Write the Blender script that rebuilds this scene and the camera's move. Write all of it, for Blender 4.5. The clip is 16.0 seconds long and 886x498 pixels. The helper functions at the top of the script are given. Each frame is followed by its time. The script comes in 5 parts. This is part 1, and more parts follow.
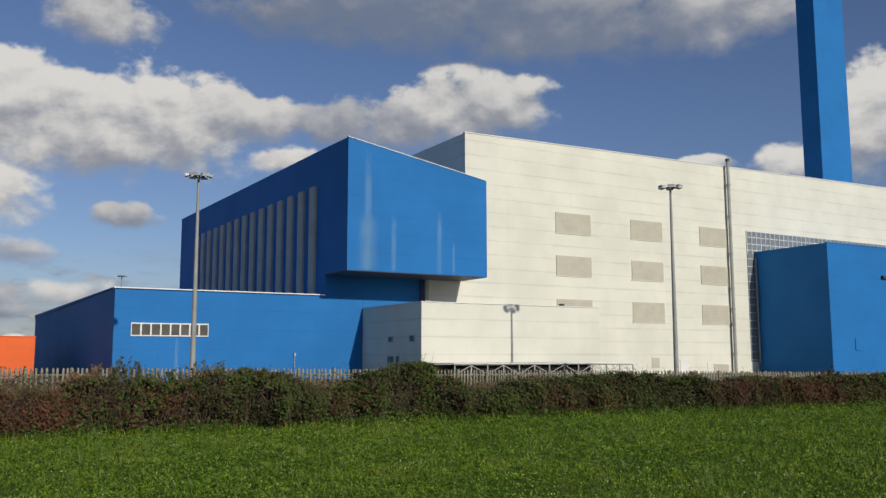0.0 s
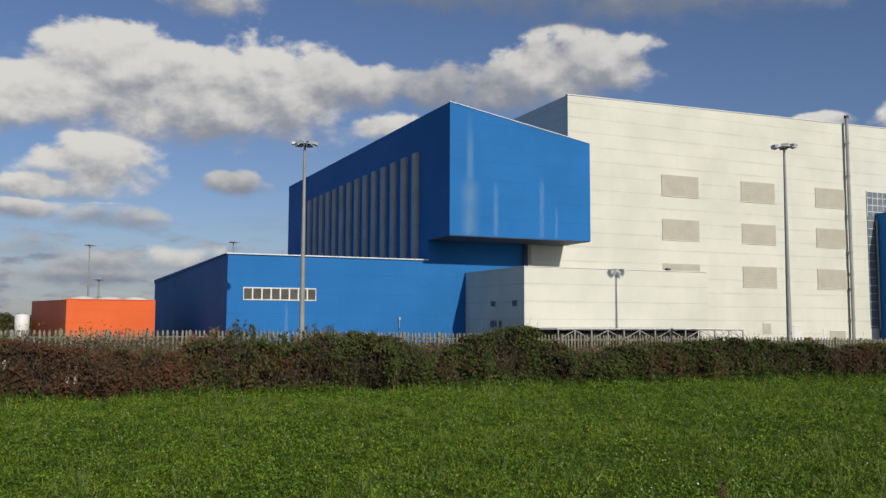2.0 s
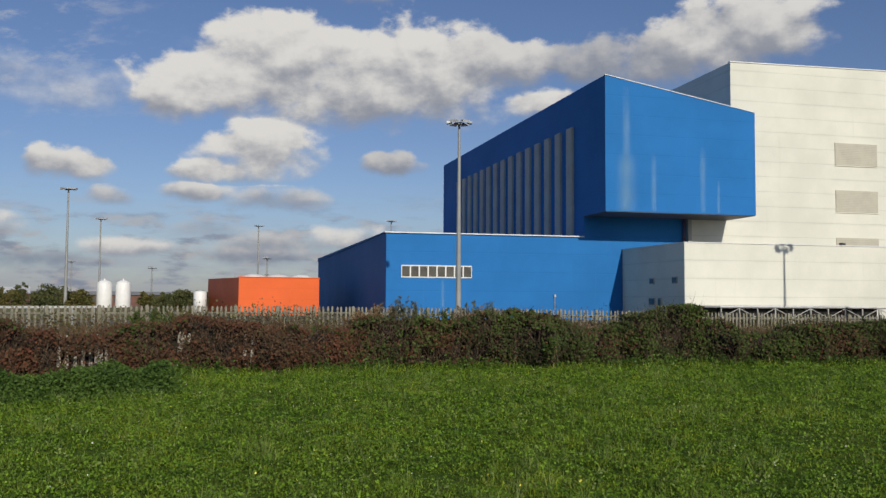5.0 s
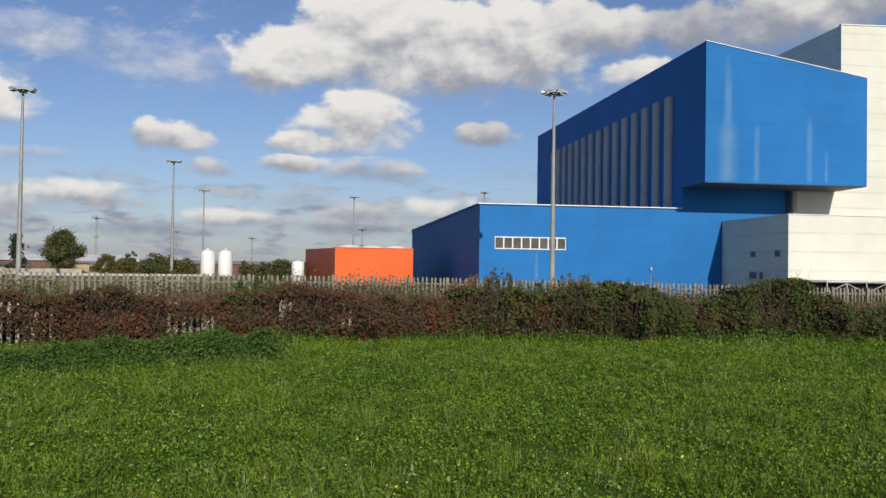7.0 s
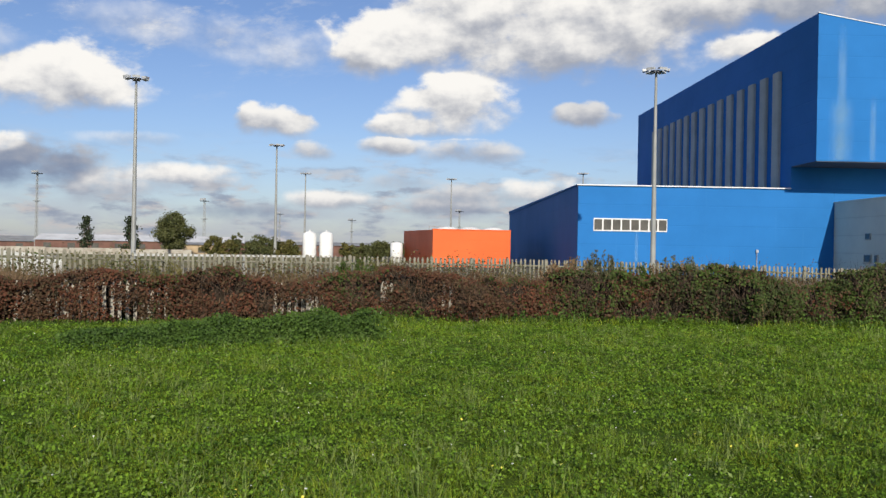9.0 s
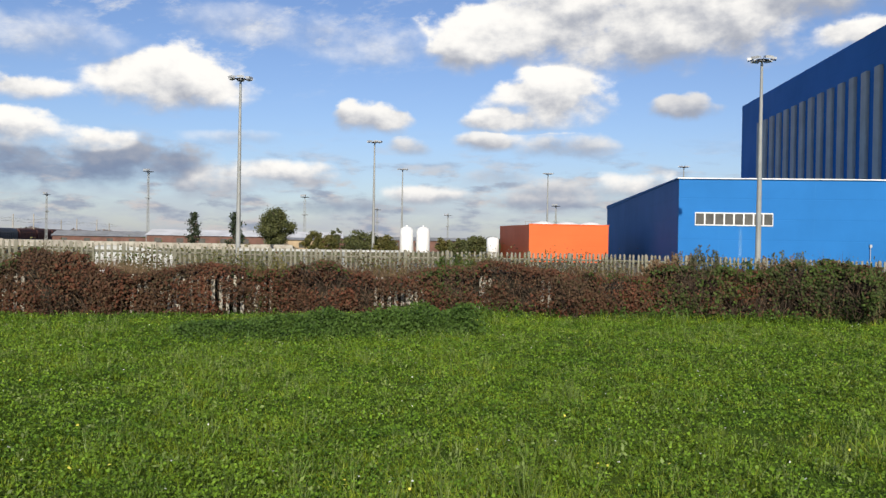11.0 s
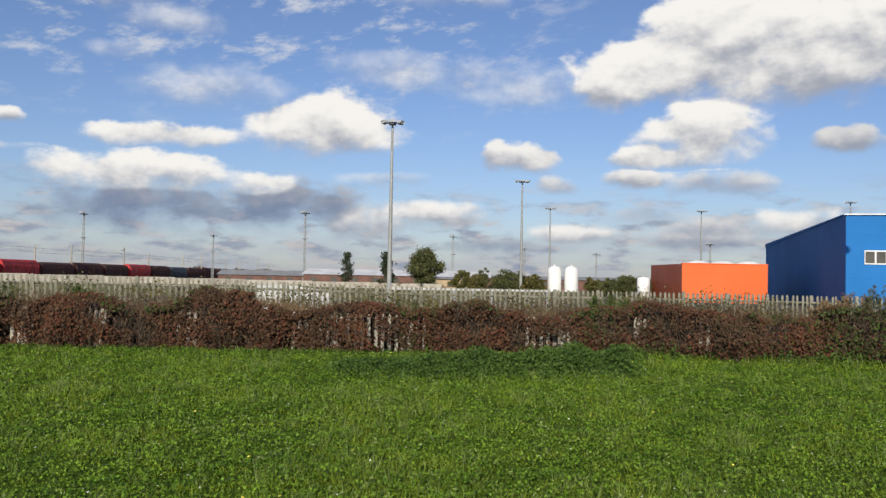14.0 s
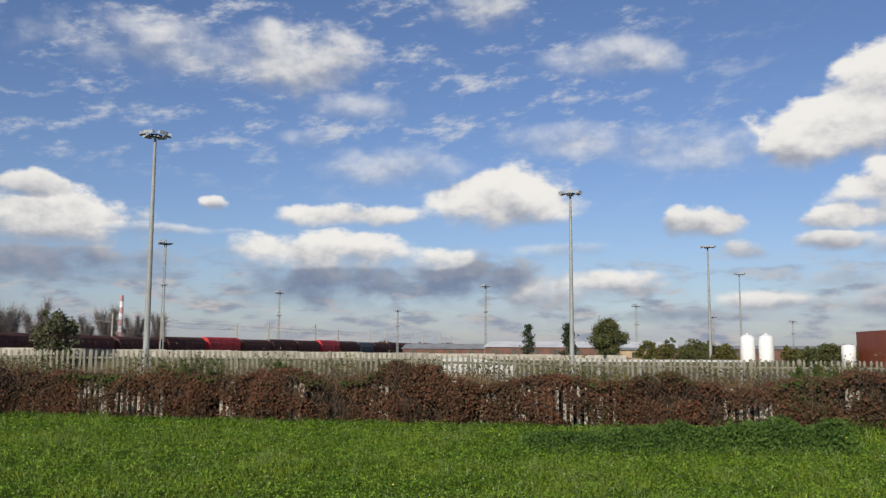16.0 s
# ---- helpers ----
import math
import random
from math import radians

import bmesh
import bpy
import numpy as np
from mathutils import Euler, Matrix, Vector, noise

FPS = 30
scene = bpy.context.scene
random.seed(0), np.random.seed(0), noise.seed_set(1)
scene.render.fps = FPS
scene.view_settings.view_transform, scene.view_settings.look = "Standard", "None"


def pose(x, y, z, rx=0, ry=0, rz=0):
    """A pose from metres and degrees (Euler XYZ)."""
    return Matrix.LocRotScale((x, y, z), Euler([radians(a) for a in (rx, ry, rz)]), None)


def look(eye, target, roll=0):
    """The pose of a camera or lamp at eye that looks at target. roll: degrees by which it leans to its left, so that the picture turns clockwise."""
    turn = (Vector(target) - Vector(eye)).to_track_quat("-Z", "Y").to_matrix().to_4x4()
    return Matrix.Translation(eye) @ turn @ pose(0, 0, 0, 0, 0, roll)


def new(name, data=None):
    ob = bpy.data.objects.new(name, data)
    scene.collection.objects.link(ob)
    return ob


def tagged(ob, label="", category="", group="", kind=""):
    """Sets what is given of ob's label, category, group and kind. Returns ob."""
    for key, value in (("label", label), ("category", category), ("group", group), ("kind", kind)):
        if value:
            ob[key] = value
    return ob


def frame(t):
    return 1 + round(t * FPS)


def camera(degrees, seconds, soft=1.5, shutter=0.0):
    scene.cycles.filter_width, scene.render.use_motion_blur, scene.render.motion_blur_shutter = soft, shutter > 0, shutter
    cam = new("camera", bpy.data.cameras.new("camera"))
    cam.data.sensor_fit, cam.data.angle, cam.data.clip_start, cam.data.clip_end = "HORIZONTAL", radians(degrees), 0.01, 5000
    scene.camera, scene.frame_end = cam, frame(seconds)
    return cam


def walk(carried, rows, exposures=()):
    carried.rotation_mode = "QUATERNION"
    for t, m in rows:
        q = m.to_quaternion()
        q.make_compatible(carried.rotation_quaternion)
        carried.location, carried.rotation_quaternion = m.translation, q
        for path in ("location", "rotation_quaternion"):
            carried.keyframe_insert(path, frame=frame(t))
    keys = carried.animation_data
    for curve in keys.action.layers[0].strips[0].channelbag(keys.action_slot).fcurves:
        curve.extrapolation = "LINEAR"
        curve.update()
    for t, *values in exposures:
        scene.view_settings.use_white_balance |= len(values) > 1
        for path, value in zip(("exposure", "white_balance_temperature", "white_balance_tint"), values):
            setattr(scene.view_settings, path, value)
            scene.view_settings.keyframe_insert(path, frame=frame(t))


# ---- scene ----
cam = camera(53.9, 16.0, soft=1.4)

# The camera swings round the person who holds it: seconds, yaw, pitch, roll.
ARM, EYE = 0.557, 1.6
TURNS = [
    (0.0, 0.00, 7.06, 0.07), (0.5, 1.36, 6.35, -0.03), (1.0, 2.94, 5.70, -0.09), (1.5, 4.64, 5.21, -0.16),
    (2.0, 6.69, 4.74, -0.23), (2.5, 8.48, 4.37, -0.23), (3.0, 9.91, 4.05, -0.19), (3.5, 11.34, 3.83, -0.21),
    (4.0, 13.15, 3.65, -0.28), (6.5, 21.53, 1.94, -0.66), (7.0, 22.89, 1.25, -0.87), (7.5, 24.46, 0.75, -1.06),
    (8.0, 26.15, 0.31, -0.98), (8.5, 27.81, 0.10, -0.87), (9.0, 29.26, -0.05, -1.02), (11.5, 37.17, -0.56, -1.03),
    (12.0, 38.79, -0.59, -1.15), (12.5, 40.66, -0.43, -1.23), (13.0, 42.76, -0.04, -1.23), (13.5, 43.93, 0.71, -1.12),
    (14.0, 45.20, 1.92, -1.12), (14.5, 47.83, 3.12, -1.07), (15.0, 51.27, 4.46, -0.91), (15.5, 54.58, 5.60, -0.60),
    (16.0, 57.02, 6.50, -0.29)]
walk(cam, [(t, pose(-ARM * math.sin(radians(y)), ARM * math.cos(radians(y)), EYE, 90 + p, r, y)) for t, y, p, r in TURNS],
     exposures=[(0.0, -0.60), (3.5, -0.60), (6.5, -0.40), (9.0, -0.08), (12.5, 0.02), (14.5, -0.20), (16.0, -0.24)])

# ---- sun, sky and clouds ----
SUN_TO = Vector((0.598, -0.8095, 0.455)).normalized()
sun = new("sun", bpy.data.lights.new("sun", "SUN"))
sun.data.energy, sun.data.angle, sun.data.color = 5.0, radians(0.53), (1.0, 0.94, 0.84)
sun.matrix_world = look(SUN_TO * 50, (0, 0, 0))


class Nodes:
    """Small shorthand for node trees."""

    def __init__(self, tree):
        self.tree = tree

    def add(self, kind):
        return self.tree.nodes.new(kind)

    def put(self, socket, value):
        if isinstance(value, bpy.types.NodeSocket):
            self.tree.links.new(value, socket)
        else:
            socket.default_value = value

    def m(self, op, a, b=0.0, c=0.0, clamp=False):
        n = self.add("ShaderNodeMath")
        n.operation, n.use_clamp = op, clamp
        for s, v in zip(n.inputs, (a, b, c)):
            self.put(s, v)
        return n.outputs[0]

    def mix(self, f, a, b):
        n = self.add("ShaderNodeMix")
        n.data_type = "RGBA"
        self.put(n.inputs[0], f)
        for s, v in ((n.inputs[6], a), (n.inputs[7], b)):
            self.put(s, (*v, 1.0) if isinstance(v, tuple) and len(v) == 3 else v)
        return n.outputs[2]

    def noise(self, vec, scale, detail=4.0, rough=0.55):
        n = self.add("ShaderNodeTexNoise")
        if vec is not None:
            self.put(n.inputs["Vector"], vec)
        n.inputs["Scale"].default_value = scale
        n.inputs["Detail"].default_value = detail
        n.inputs["Roughness"].default_value = rough
        return n.outputs[0]

    def ramp(self, f, lo, hi, a=0.0, b=1.0, smooth=True):
        n = self.add("ShaderNodeMapRange")
        n.interpolation_type = "SMOOTHSTEP" if smooth else "LINEAR"
        for s, v in zip(n.inputs, (f, lo, hi, a, b)):
            self.put(s, v)
        return n.outputs[0]

    def vec(self, x, y, z):
        n = self.add("ShaderNodeCombineXYZ")
        for s, v in zip(n.inputs, (x, y, z)):
            self.put(s, v)
        return n.outputs[0]


world = bpy.data.worlds.new("sky")
scene.world = world
world.use_nodes = True
world.node_tree.nodes.clear()
W = Nodes(world.node_tree)
sky = W.add("ShaderNodeTexSky")
sky.sky_type, sky.sun_disc = "NISHITA", False
sky.sun_elevation = math.asin(SUN_TO.z)
sky.sun_rotation = math.atan2(SUN_TO.x, SUN_TO.y)
sky.altitude, sky.air_density, sky.dust_density, sky.ozone_density = 100, 1.0, 0.6, 2.2
way = W.add("ShaderNodeTexCoord").outputs["Generated"]
xyz = W.add("ShaderNodeSeparateXYZ")
W.put(xyz.inputs[0], way)
bearing = W.m("MULTIPLY", W.m("ARCTAN2", W.m("MULTIPLY", xyz.outputs[0], -1.0), xyz.outputs[1]), 57.2958)
height = W.m("MULTIPLY", W.m("ARCSINE", xyz.outputs[2]), 57.2958)
flat = W.vec(bearing, W.m("MULTIPLY", height, 1.45), 0.0)
puff = W.noise(flat, 0.34, 9.0, 0.55)
puff_up = W.noise(W.vec(W.m("SUBTRACT", bearing, 0.5), W.m("MULTIPLY", W.m("ADD", height, 1.1), 1.45), 0.0), 0.34, 5.0, 0.55)
broad = W.noise(W.vec(W.m("ADD", bearing, 40.0), W.m("MULTIPLY", height, 1.6), 3.0), 0.17, 3.0, 0.5)
wob_a = W.m("MULTIPLY", W.m("SUBTRACT", broad, 0.5), 1.6)
wob_b = W.m("MULTIPLY", W.m("SUBTRACT", W.noise(W.vec(bearing, height, 9.0), 0.30, 4.0, 0.55), 0.5), 0.9)
b_w, h_w = W.m("ADD", bearing, wob_a), W.m("ADD", height, wob_b)
best, lift, glow, thick = None, 0.0, 0.8, 1.0


def cloud(at, up, half_width, half_height, bright, thickness):
    """Adds one cloud: its bearing and height over the horizon, half width and half height in degrees."""
    global best, lift, glow, thick
    dx = W.m("MULTIPLY", W.m("SUBTRACT", b_w, at), 0.9 / half_width)
    dy = W.m("MULTIPLY", W.m("SUBTRACT", h_w, up), 0.9 / half_height)
    low = W.m("MULTIPLY_ADD", W.m("MINIMUM", dy, 0.0), 0.35, dy)
    f = W.m("SUBTRACT", 1.0, W.m("MULTIPLY_ADD", dx, dx, W.m("MULTIPLY", low, low)))
    if best is None:
        best, lift, glow, thick = f, dy, bright, thickness
        return
    on = W.ramp(W.m("SUBTRACT", f, best), -0.45, 0.45)
    best = W.m("SMOOTH_MAX", f, best, 0.9)
    lift, glow, thick = [W.m("MULTIPLY_ADD", on, W.m("SUBTRACT", v, old), old) for v, old in ((dy, lift), (bright, glow), (thickness, thick))]


cloud(3.2, 22.1, 12.3, 3.7, 0.3, 1.1)
cloud(-10.2, 20.6, 9.7, 2.8, 0.36, 1)
cloud(-19.3, 21.2, 4.8, 3.2, 0.62, 1)
cloud(-2.2, 15.7, 4.6, 2.6, 0.72, 1)
cloud(7, 14.9, 3.5, 1.7, 0.55, 0.75)
cloud(10.6, 12.5, 2.6, 1.1, 0.95, 0.9)
cloud(-27, 13.3, 3, 4.3, 0.95, 1.1)
cloud(-22.2, 11.4, 2.8, 1.5, 1, 1)
cloud(-16.8, 11.8, 2.2, 0.8, 1, 0.9)
cloud(22.2, 20.5, 3.5, 2, 0.72, 0.9)
cloud(20.2, 13.3, 7.1, 3.2, 0.9, 1)
cloud(26.7, 15, 2.6, 2.8, 1, 1)
cloud(28.1, 15.2, 4.5, 2.8, 1.05, 1.2)
cloud(34.3, 12, 3.5, 1.5, 1.05, 1.1)
cloud(19.8, 14.3, 7.8, 3.5, 0.88, 1.15)
cloud(13.8, 14.9, 4.1, 2.2, 0.75, 1)
cloud(28.6, 9.1, 3.9, 2.3, 1.05, 1.1)
cloud(31.1, 7.8, 3, 0.9, 0.85, 0.8)
cloud(32.5, 6.5, 2, 0.8, 0.8, 0.75)
cloud(27.8, 5.9, 3.2, 1.1, 0.66, 0.65)
cloud(20.4, 8.6, 2.2, 1, 0.62, 0.8)
cloud(23.2, 3.6, 3.2, 1.1, 0.95, 0.9)
cloud(37.1, 2.9, 2.6, 0.8, 1, 0.8)
cloud(28.8, 2.6, 4.1, 0.9, 0.7, 0.7)
cloud(-2.2, 16.1, 5.2, 2.6, 0.8, 1.1)
cloud(3.3, 14.8, 3.7, 2, 0.6, 0.8)
cloud(40.1, 7.7, 2.7, 1.3, 0.8, 1)
cloud(37.9, 6.1, 1.4, 0.7, 0.7, 0.7)
cloud(46, 4, 3.3, 1.1, 0.95, 0.85)
cloud(48.8, 6.3, 2.6, 0.6, 0.7, 0.45)
cloud(40.6, 12.2, 4.8, 1.7, 0.95, 0.42)
cloud(46.2, 13.1, 4.5, 1.4, 0.95, 0.38)
cloud(32.7, 6.5, 2, 0.7, 0.7, 0.7)
cloud(32.3, 4.2, 2.6, 0.8, 0.72, 0.65)
cloud(36.2, 2.9, 3, 0.7, 0.95, 0.75)
cloud(28.3, 3.4, 3, 0.9, 0.72, 0.7)
cloud(42, 2, 4.8, 0.7, 0.45, 0.6)
cloud(52.7, 9.5, 4.5, 2.3, 1.05, 1.15)
cloud(54.2, 4.3, 4.1, 1.6, 0.4, 0.9)
cloud(46.1, 4.2, 2.8, 1, 1, 0.9)
cloud(63.5, 8.5, 4.3, 1, 0.95, 0.85)
cloud(60, 11.5, 5.6, 1.9, 0.9, 0.36)
cloud(64.7, 6, 6.3, 1.5, 1.05, 1.1)
cloud(57.2, 5.6, 2.2, 1, 1.05, 1)
cloud(64.3, 3.9, 6, 2.3, 0.3, 1.1)
cloud(56.1, 4.1, 4.4, 1.9, 0.3, 1.05)
cloud(50.8, 3.4, 3.3, 1.5, 0.85, 0.7)
cloud(45.7, 3.9, 2.6, 1, 1, 0.95)
cloud(49.2, 13.7, 4.5, 1.3, 0.9, 0.32)
cloud(44.1, 12.8, 7.1, 1.4, 0.95, 0.4)
cloud(49.4, 6.4, 3, 0.5, 0.8, 0.45)
cloud(75.1, 18.2, 8.6, 2.6, 0.85, 0.42)
cloud(66.4, 18, 4.8, 2.8, 0.8, 0.62)
cloud(62.6, 15.5, 4.1, 1.1, 0.9, 0.38)
cloud(45.5, 18.3, 5.6, 1.7, 0.95, 0.45)
cloud(54.2, 21.6, 3.3, 1.7, 0.9, 0.5)
cloud(60.3, 11.7, 4.1, 1.3, 0.9, 0.42)
cloud(53.1, 9.3, 4.5, 2.3, 1.05, 1.15)
cloud(81.5, 7.4, 5.2, 2.2, 0.85, 0.85)
cloud(82.5, 9.5, 2.2, 1, 0.8, 0.85)
cloud(71.9, 9, 0.9, 0.6, 0.85, 0.8)
cloud(81.1, 4.8, 7.1, 1.5, 0.42, 0.9)
cloud(76.3, 7.3, 5.9, 0.4, 0.85, 0.5)
cloud(65.9, 13.4, 2.2, 0.9, 0.9, 0.35)
cloud(31.4, 13.1, 5.4, 2.4, 1.05, 1.15)
cloud(23.8, 12.7, 7, 2.6, 0.85, 1.1)
best = W.m("MAXIMUM", best, -1.6)
body = W.m("ADD", best, W.m("MULTIPLY", W.m("SUBTRACT", puff, 0.47), 2.6))
soft_edge = W.ramp(lift, -0.9, 0.6, 1.5, 0.50)
soft_edge = W.m("ADD", soft_edge, W.ramp(thick, 0.3, 0.8, 0.9, 0.0))
soft_edge = W.m("ADD", soft_edge, W.ramp(height, 8.5, 3.5, 0.0, 0.55))
cover = W.m("MULTIPLY", W.ramp(body, 0.0, soft_edge), W.m("MINIMUM", W.m("ADD", thick, W.m("MULTIPLY", W.m("MULTIPLY", body, thick), 0.35)), 1.0), clamp=True)
haze = W.ramp(height, 7.0, -0.5, 0.0, 0.62)
fuzz = W.noise(W.vec(bearing, W.m("MULTIPLY", height, 3.0), 20.0), 0.24, 5.0, 0.55)
haze = W.m("MULTIPLY", haze, W.ramp(fuzz, 0.34, 0.62, 0.35, 1.0))
glow = W.m("MULTIPLY", glow, W.ramp(height, 1.5, 8.0, 0.74, 1.0))
top_light = W.m("ADD", W.m("MULTIPLY", lift, 0.72), W.m("MULTIPLY", W.m("SUBTRACT", puff, puff_up), 1.7))
top_light = W.m("SUBTRACT", top_light, W.m("MULTIPLY", W.m("MAXIMUM", body, 0.0), 0.10))
top_light = W.ramp(W.m("ADD", top_light, W.m("MULTIPLY", glow, 0.72)), 0.0, 1.10)
shade_col = W.mix(W.ramp(glow, 0.2, 0.8), (2.4, 3.1, 4.6), (4.5, 4.8, 5.6))
lit_col = W.mix(W.ramp(glow, 0.25, 0.9), (4.9, 5.1, 5.7), (11.6, 11.3, 10.8))
cloud_col = W.mix(top_light, shade_col, lit_col)
tint = W.add("ShaderNodeMix")
tint.data_type, tint.blend_type = "RGBA", "MULTIPLY"
tint.inputs[0].default_value = 1.0
W.put(tint.inputs[6], sky.outputs[0])
tint.inputs[7].default_value = (0.98, 1.03, 1.28, 1.0)
band = W.noise(W.vec(bearing, W.m("MULTIPLY", height, 3.4), 31.0), 0.26, 8.0, 0.6)
low_cloud = W.m("MULTIPLY", W.ramp(band, 0.46, 0.64), W.ramp(height, 7.5, 3.0, 0.0, 0.85))
low_cloud = W.m("MULTIPLY", low_cloud, W.ramp(height, -1.0, 0.8, 0.5, 1.0))
low_col = W.mix(W.ramp(W.noise(W.vec(bearing, W.m("MULTIPLY", height, 3.0), 47.0), 0.5, 6.0), 0.42, 0.62), (3.4, 3.9, 5.1), (6.9, 6.4, 6.3))
wisp = W.noise(W.vec(W.m("ADD", bearing, W.m("MULTIPLY", height, 0.8)), W.m("MULTIPLY", height, 2.2), 60.0), 0.30, 9.0, 0.66)
high_cloud = W.m("MULTIPLY", W.ramp(wisp, 0.50, 0.72, 0.0, 0.8), W.ramp(bearing, 30.0, 50.0))
high_cloud = W.m("MULTIPLY", high_cloud, W.ramp(height, 8.0, 14.0))
veil = W.mix(haze, tint.outputs[2], (4.9, 5.3, 6.6))
veil = W.mix(low_cloud, veil, low_col)
veil = W.mix(high_cloud, veil, (8.6, 8.8, 9.2))
air = W.mix(cover, veil, cloud_col)
back = W.add("ShaderNodeBackground")
back.inputs[1].default_value = 0.088
W.put(back.inputs[0], air)
W.put(W.add("ShaderNodeOutputWorld").inputs[0], back.outputs[0])


# ---- materials ----
def material(name, col, rough=0.6, vary=0.12, scale=1.0, bump=0.15, col2=None, fine=12.0, metal=0.0, spec=0.4, object_random=0.0,
             island_random=0.0, transmit=0.0, space="Object"):
    """A procedural surface: two scales of colour change, relief, and random tone per object or per piece."""
    mat = bpy.data.materials.new(name)
    mat.use_nodes = True
    n = Nodes(mat.node_tree)
    p = mat.node_tree.nodes["Principled BSDF"]
    where = n.add("ShaderNodeTexCoord").outputs[space]
    big = n.noise(where, scale, 4.0, 0.6)
    small = n.noise(where, scale * fine, 3.0, 0.6)
    second = col2 or tuple(c * (1 - 2.2 * vary) for c in col)
    colour = n.mix(n.ramp(big, 0.35, 0.68), col, second)
    tone = n.m("ADD", 1.0 - vary, n.m("MULTIPLY", small, 2 * vary))
    if object_random:
        r = n.add("ShaderNodeObjectInfo").outputs["Random"]
        tone = n.m("MULTIPLY", tone, n.m("ADD", 1 - object_random, n.m("MULTIPLY", r, 2 * object_random)))
    if island_random:
        r = n.add("ShaderNodeNewGeometry").outputs["Random Per Island"]
        tone = n.m("MULTIPLY", tone, n.m("ADD", 1 - island_random, n.m("MULTIPLY", r, 2 * island_random)))
    hsv = n.add("ShaderNodeHueSaturation")
    n.put(hsv.inputs["Value"], tone)
    n.put(hsv.inputs["Color"], colour)
    n.put(p.inputs["Base Color"], hsv.outputs[0])
    n.put(p.inputs["Roughness"], n.m("ADD", rough - 0.08, n.m("MULTIPLY", small, 0.16)))
    p.inputs["Metallic"].default_value = metal
    p.inputs["Specular IOR Level"].default_value = spec
    if bump:
        b = n.add("ShaderNodeBump")
        b.inputs["Strength"].default_value = bump
        b.inputs["Distance"].default_value = 0.02
        n.put(b.inputs["Height"], small)
        n.put(p.inputs["Normal"], b.outputs[0])
    if transmit:
        t = n.add("ShaderNodeBsdfTranslucent")
        n.put(t.inputs[0], hsv.outputs[0])
        s = n.add("ShaderNodeMixShader")
        s.inputs[0].default_value = transmit
        n.put(s.inputs[1], p.outputs[0])
        n.put(s.inputs[2], t.outputs[0])
        n.put(mat.node_tree.nodes["Material Output"].inputs[0], s.outputs[0])
    return mat


def cladding(name, col, streak, seam=2.05, rough=0.45, seam_dark=0.88, stain=0.5, vary=0.05):
    """Painted wall panels: level seams with dirt along them, faint upright run marks, patches of older paint."""
    mat = bpy.data.materials.new(name)
    mat.use_nodes = True
    n = Nodes(mat.node_tree)
    p = mat.node_tree.nodes["Principled BSDF"]
    where = n.add("ShaderNodeTexCoord").outputs["Object"]
    s = n.add("ShaderNodeSeparateXYZ")
    n.put(s.inputs[0], where)
    along = n.m("ADD", s.outputs[0], s.outputs[1])
    patch = n.noise(where, 0.12, 4.0, 0.6)
    wavy = n.m("ADD", s.outputs[2], n.m("MULTIPLY", n.noise(where, 0.35, 2.0), 0.12))
    saw = n.m("FRACT", n.m("DIVIDE", wavy, seam))
    near = n.m("ABSOLUTE", n.m("SUBTRACT", saw, 0.5))
    line = n.ramp(near, 0.012, 0.035, 1.0, 0.0)
    dirt_mask = n.ramp(n.noise(n.vec(n.m("MULTIPLY", along, 0.16), n.m("MULTIPLY", s.outputs[2], 0.5), 0.0), 1.0, 3.0), 0.42, 0.66)
    dirt = n.m("MULTIPLY", n.ramp(near, 0.0, 0.16, 1.0, 0.0), dirt_mask)
    runs = n.ramp(n.noise(n.vec(n.m("MULTIPLY", along, 1.6), n.m("MULTIPLY", s.outputs[2], 0.06), 2.0), 1.0, 4.0, 0.65), 0.60, 0.80)
    colour = n.mix(n.ramp(patch, 0.3, 0.7), col, tuple(c * (1 - 2.5 * vary) for c in col))
    colour = n.mix(n.m("MULTIPLY", runs, 0.35 * stain), colour, streak)
    colour = n.mix(n.m("MULTIPLY", dirt, 0.30 * stain), colour, tuple(c * 0.6 for c in col))
    colour = n.mix(n.m("MULTIPLY", line, 1 - seam_dark), colour, tuple(c * 0.3 for c in col))
    grain = n.noise(where, 6.0, 3.0)
    hsv = n.add("ShaderNodeHueSaturation")
    n.put(hsv.inputs["Value"], n.m("ADD", 0.96, n.m("MULTIPLY", grain, 0.08)))
    n.put(hsv.inputs["Color"], colour)
    n.put(p.inputs["Base Color"], hsv.outputs[0])
    n.put(p.inputs["Roughness"], n.m("ADD", rough, n.m("MULTIPLY", patch, 0.15)))
    p.inputs["Specular IOR Level"].default_value = 0.14
    b = n.add("ShaderNodeBump")
    b.inputs["Strength"].default_value, b.inputs["Distance"].default_value = 0.3, 0.03
    n.put(b.inputs["Height"], n.m("SUBTRACT", n.m("MULTIPLY", grain, 0.2), line))
    n.put(p.inputs["Normal"], b.outputs[0])
    return mat


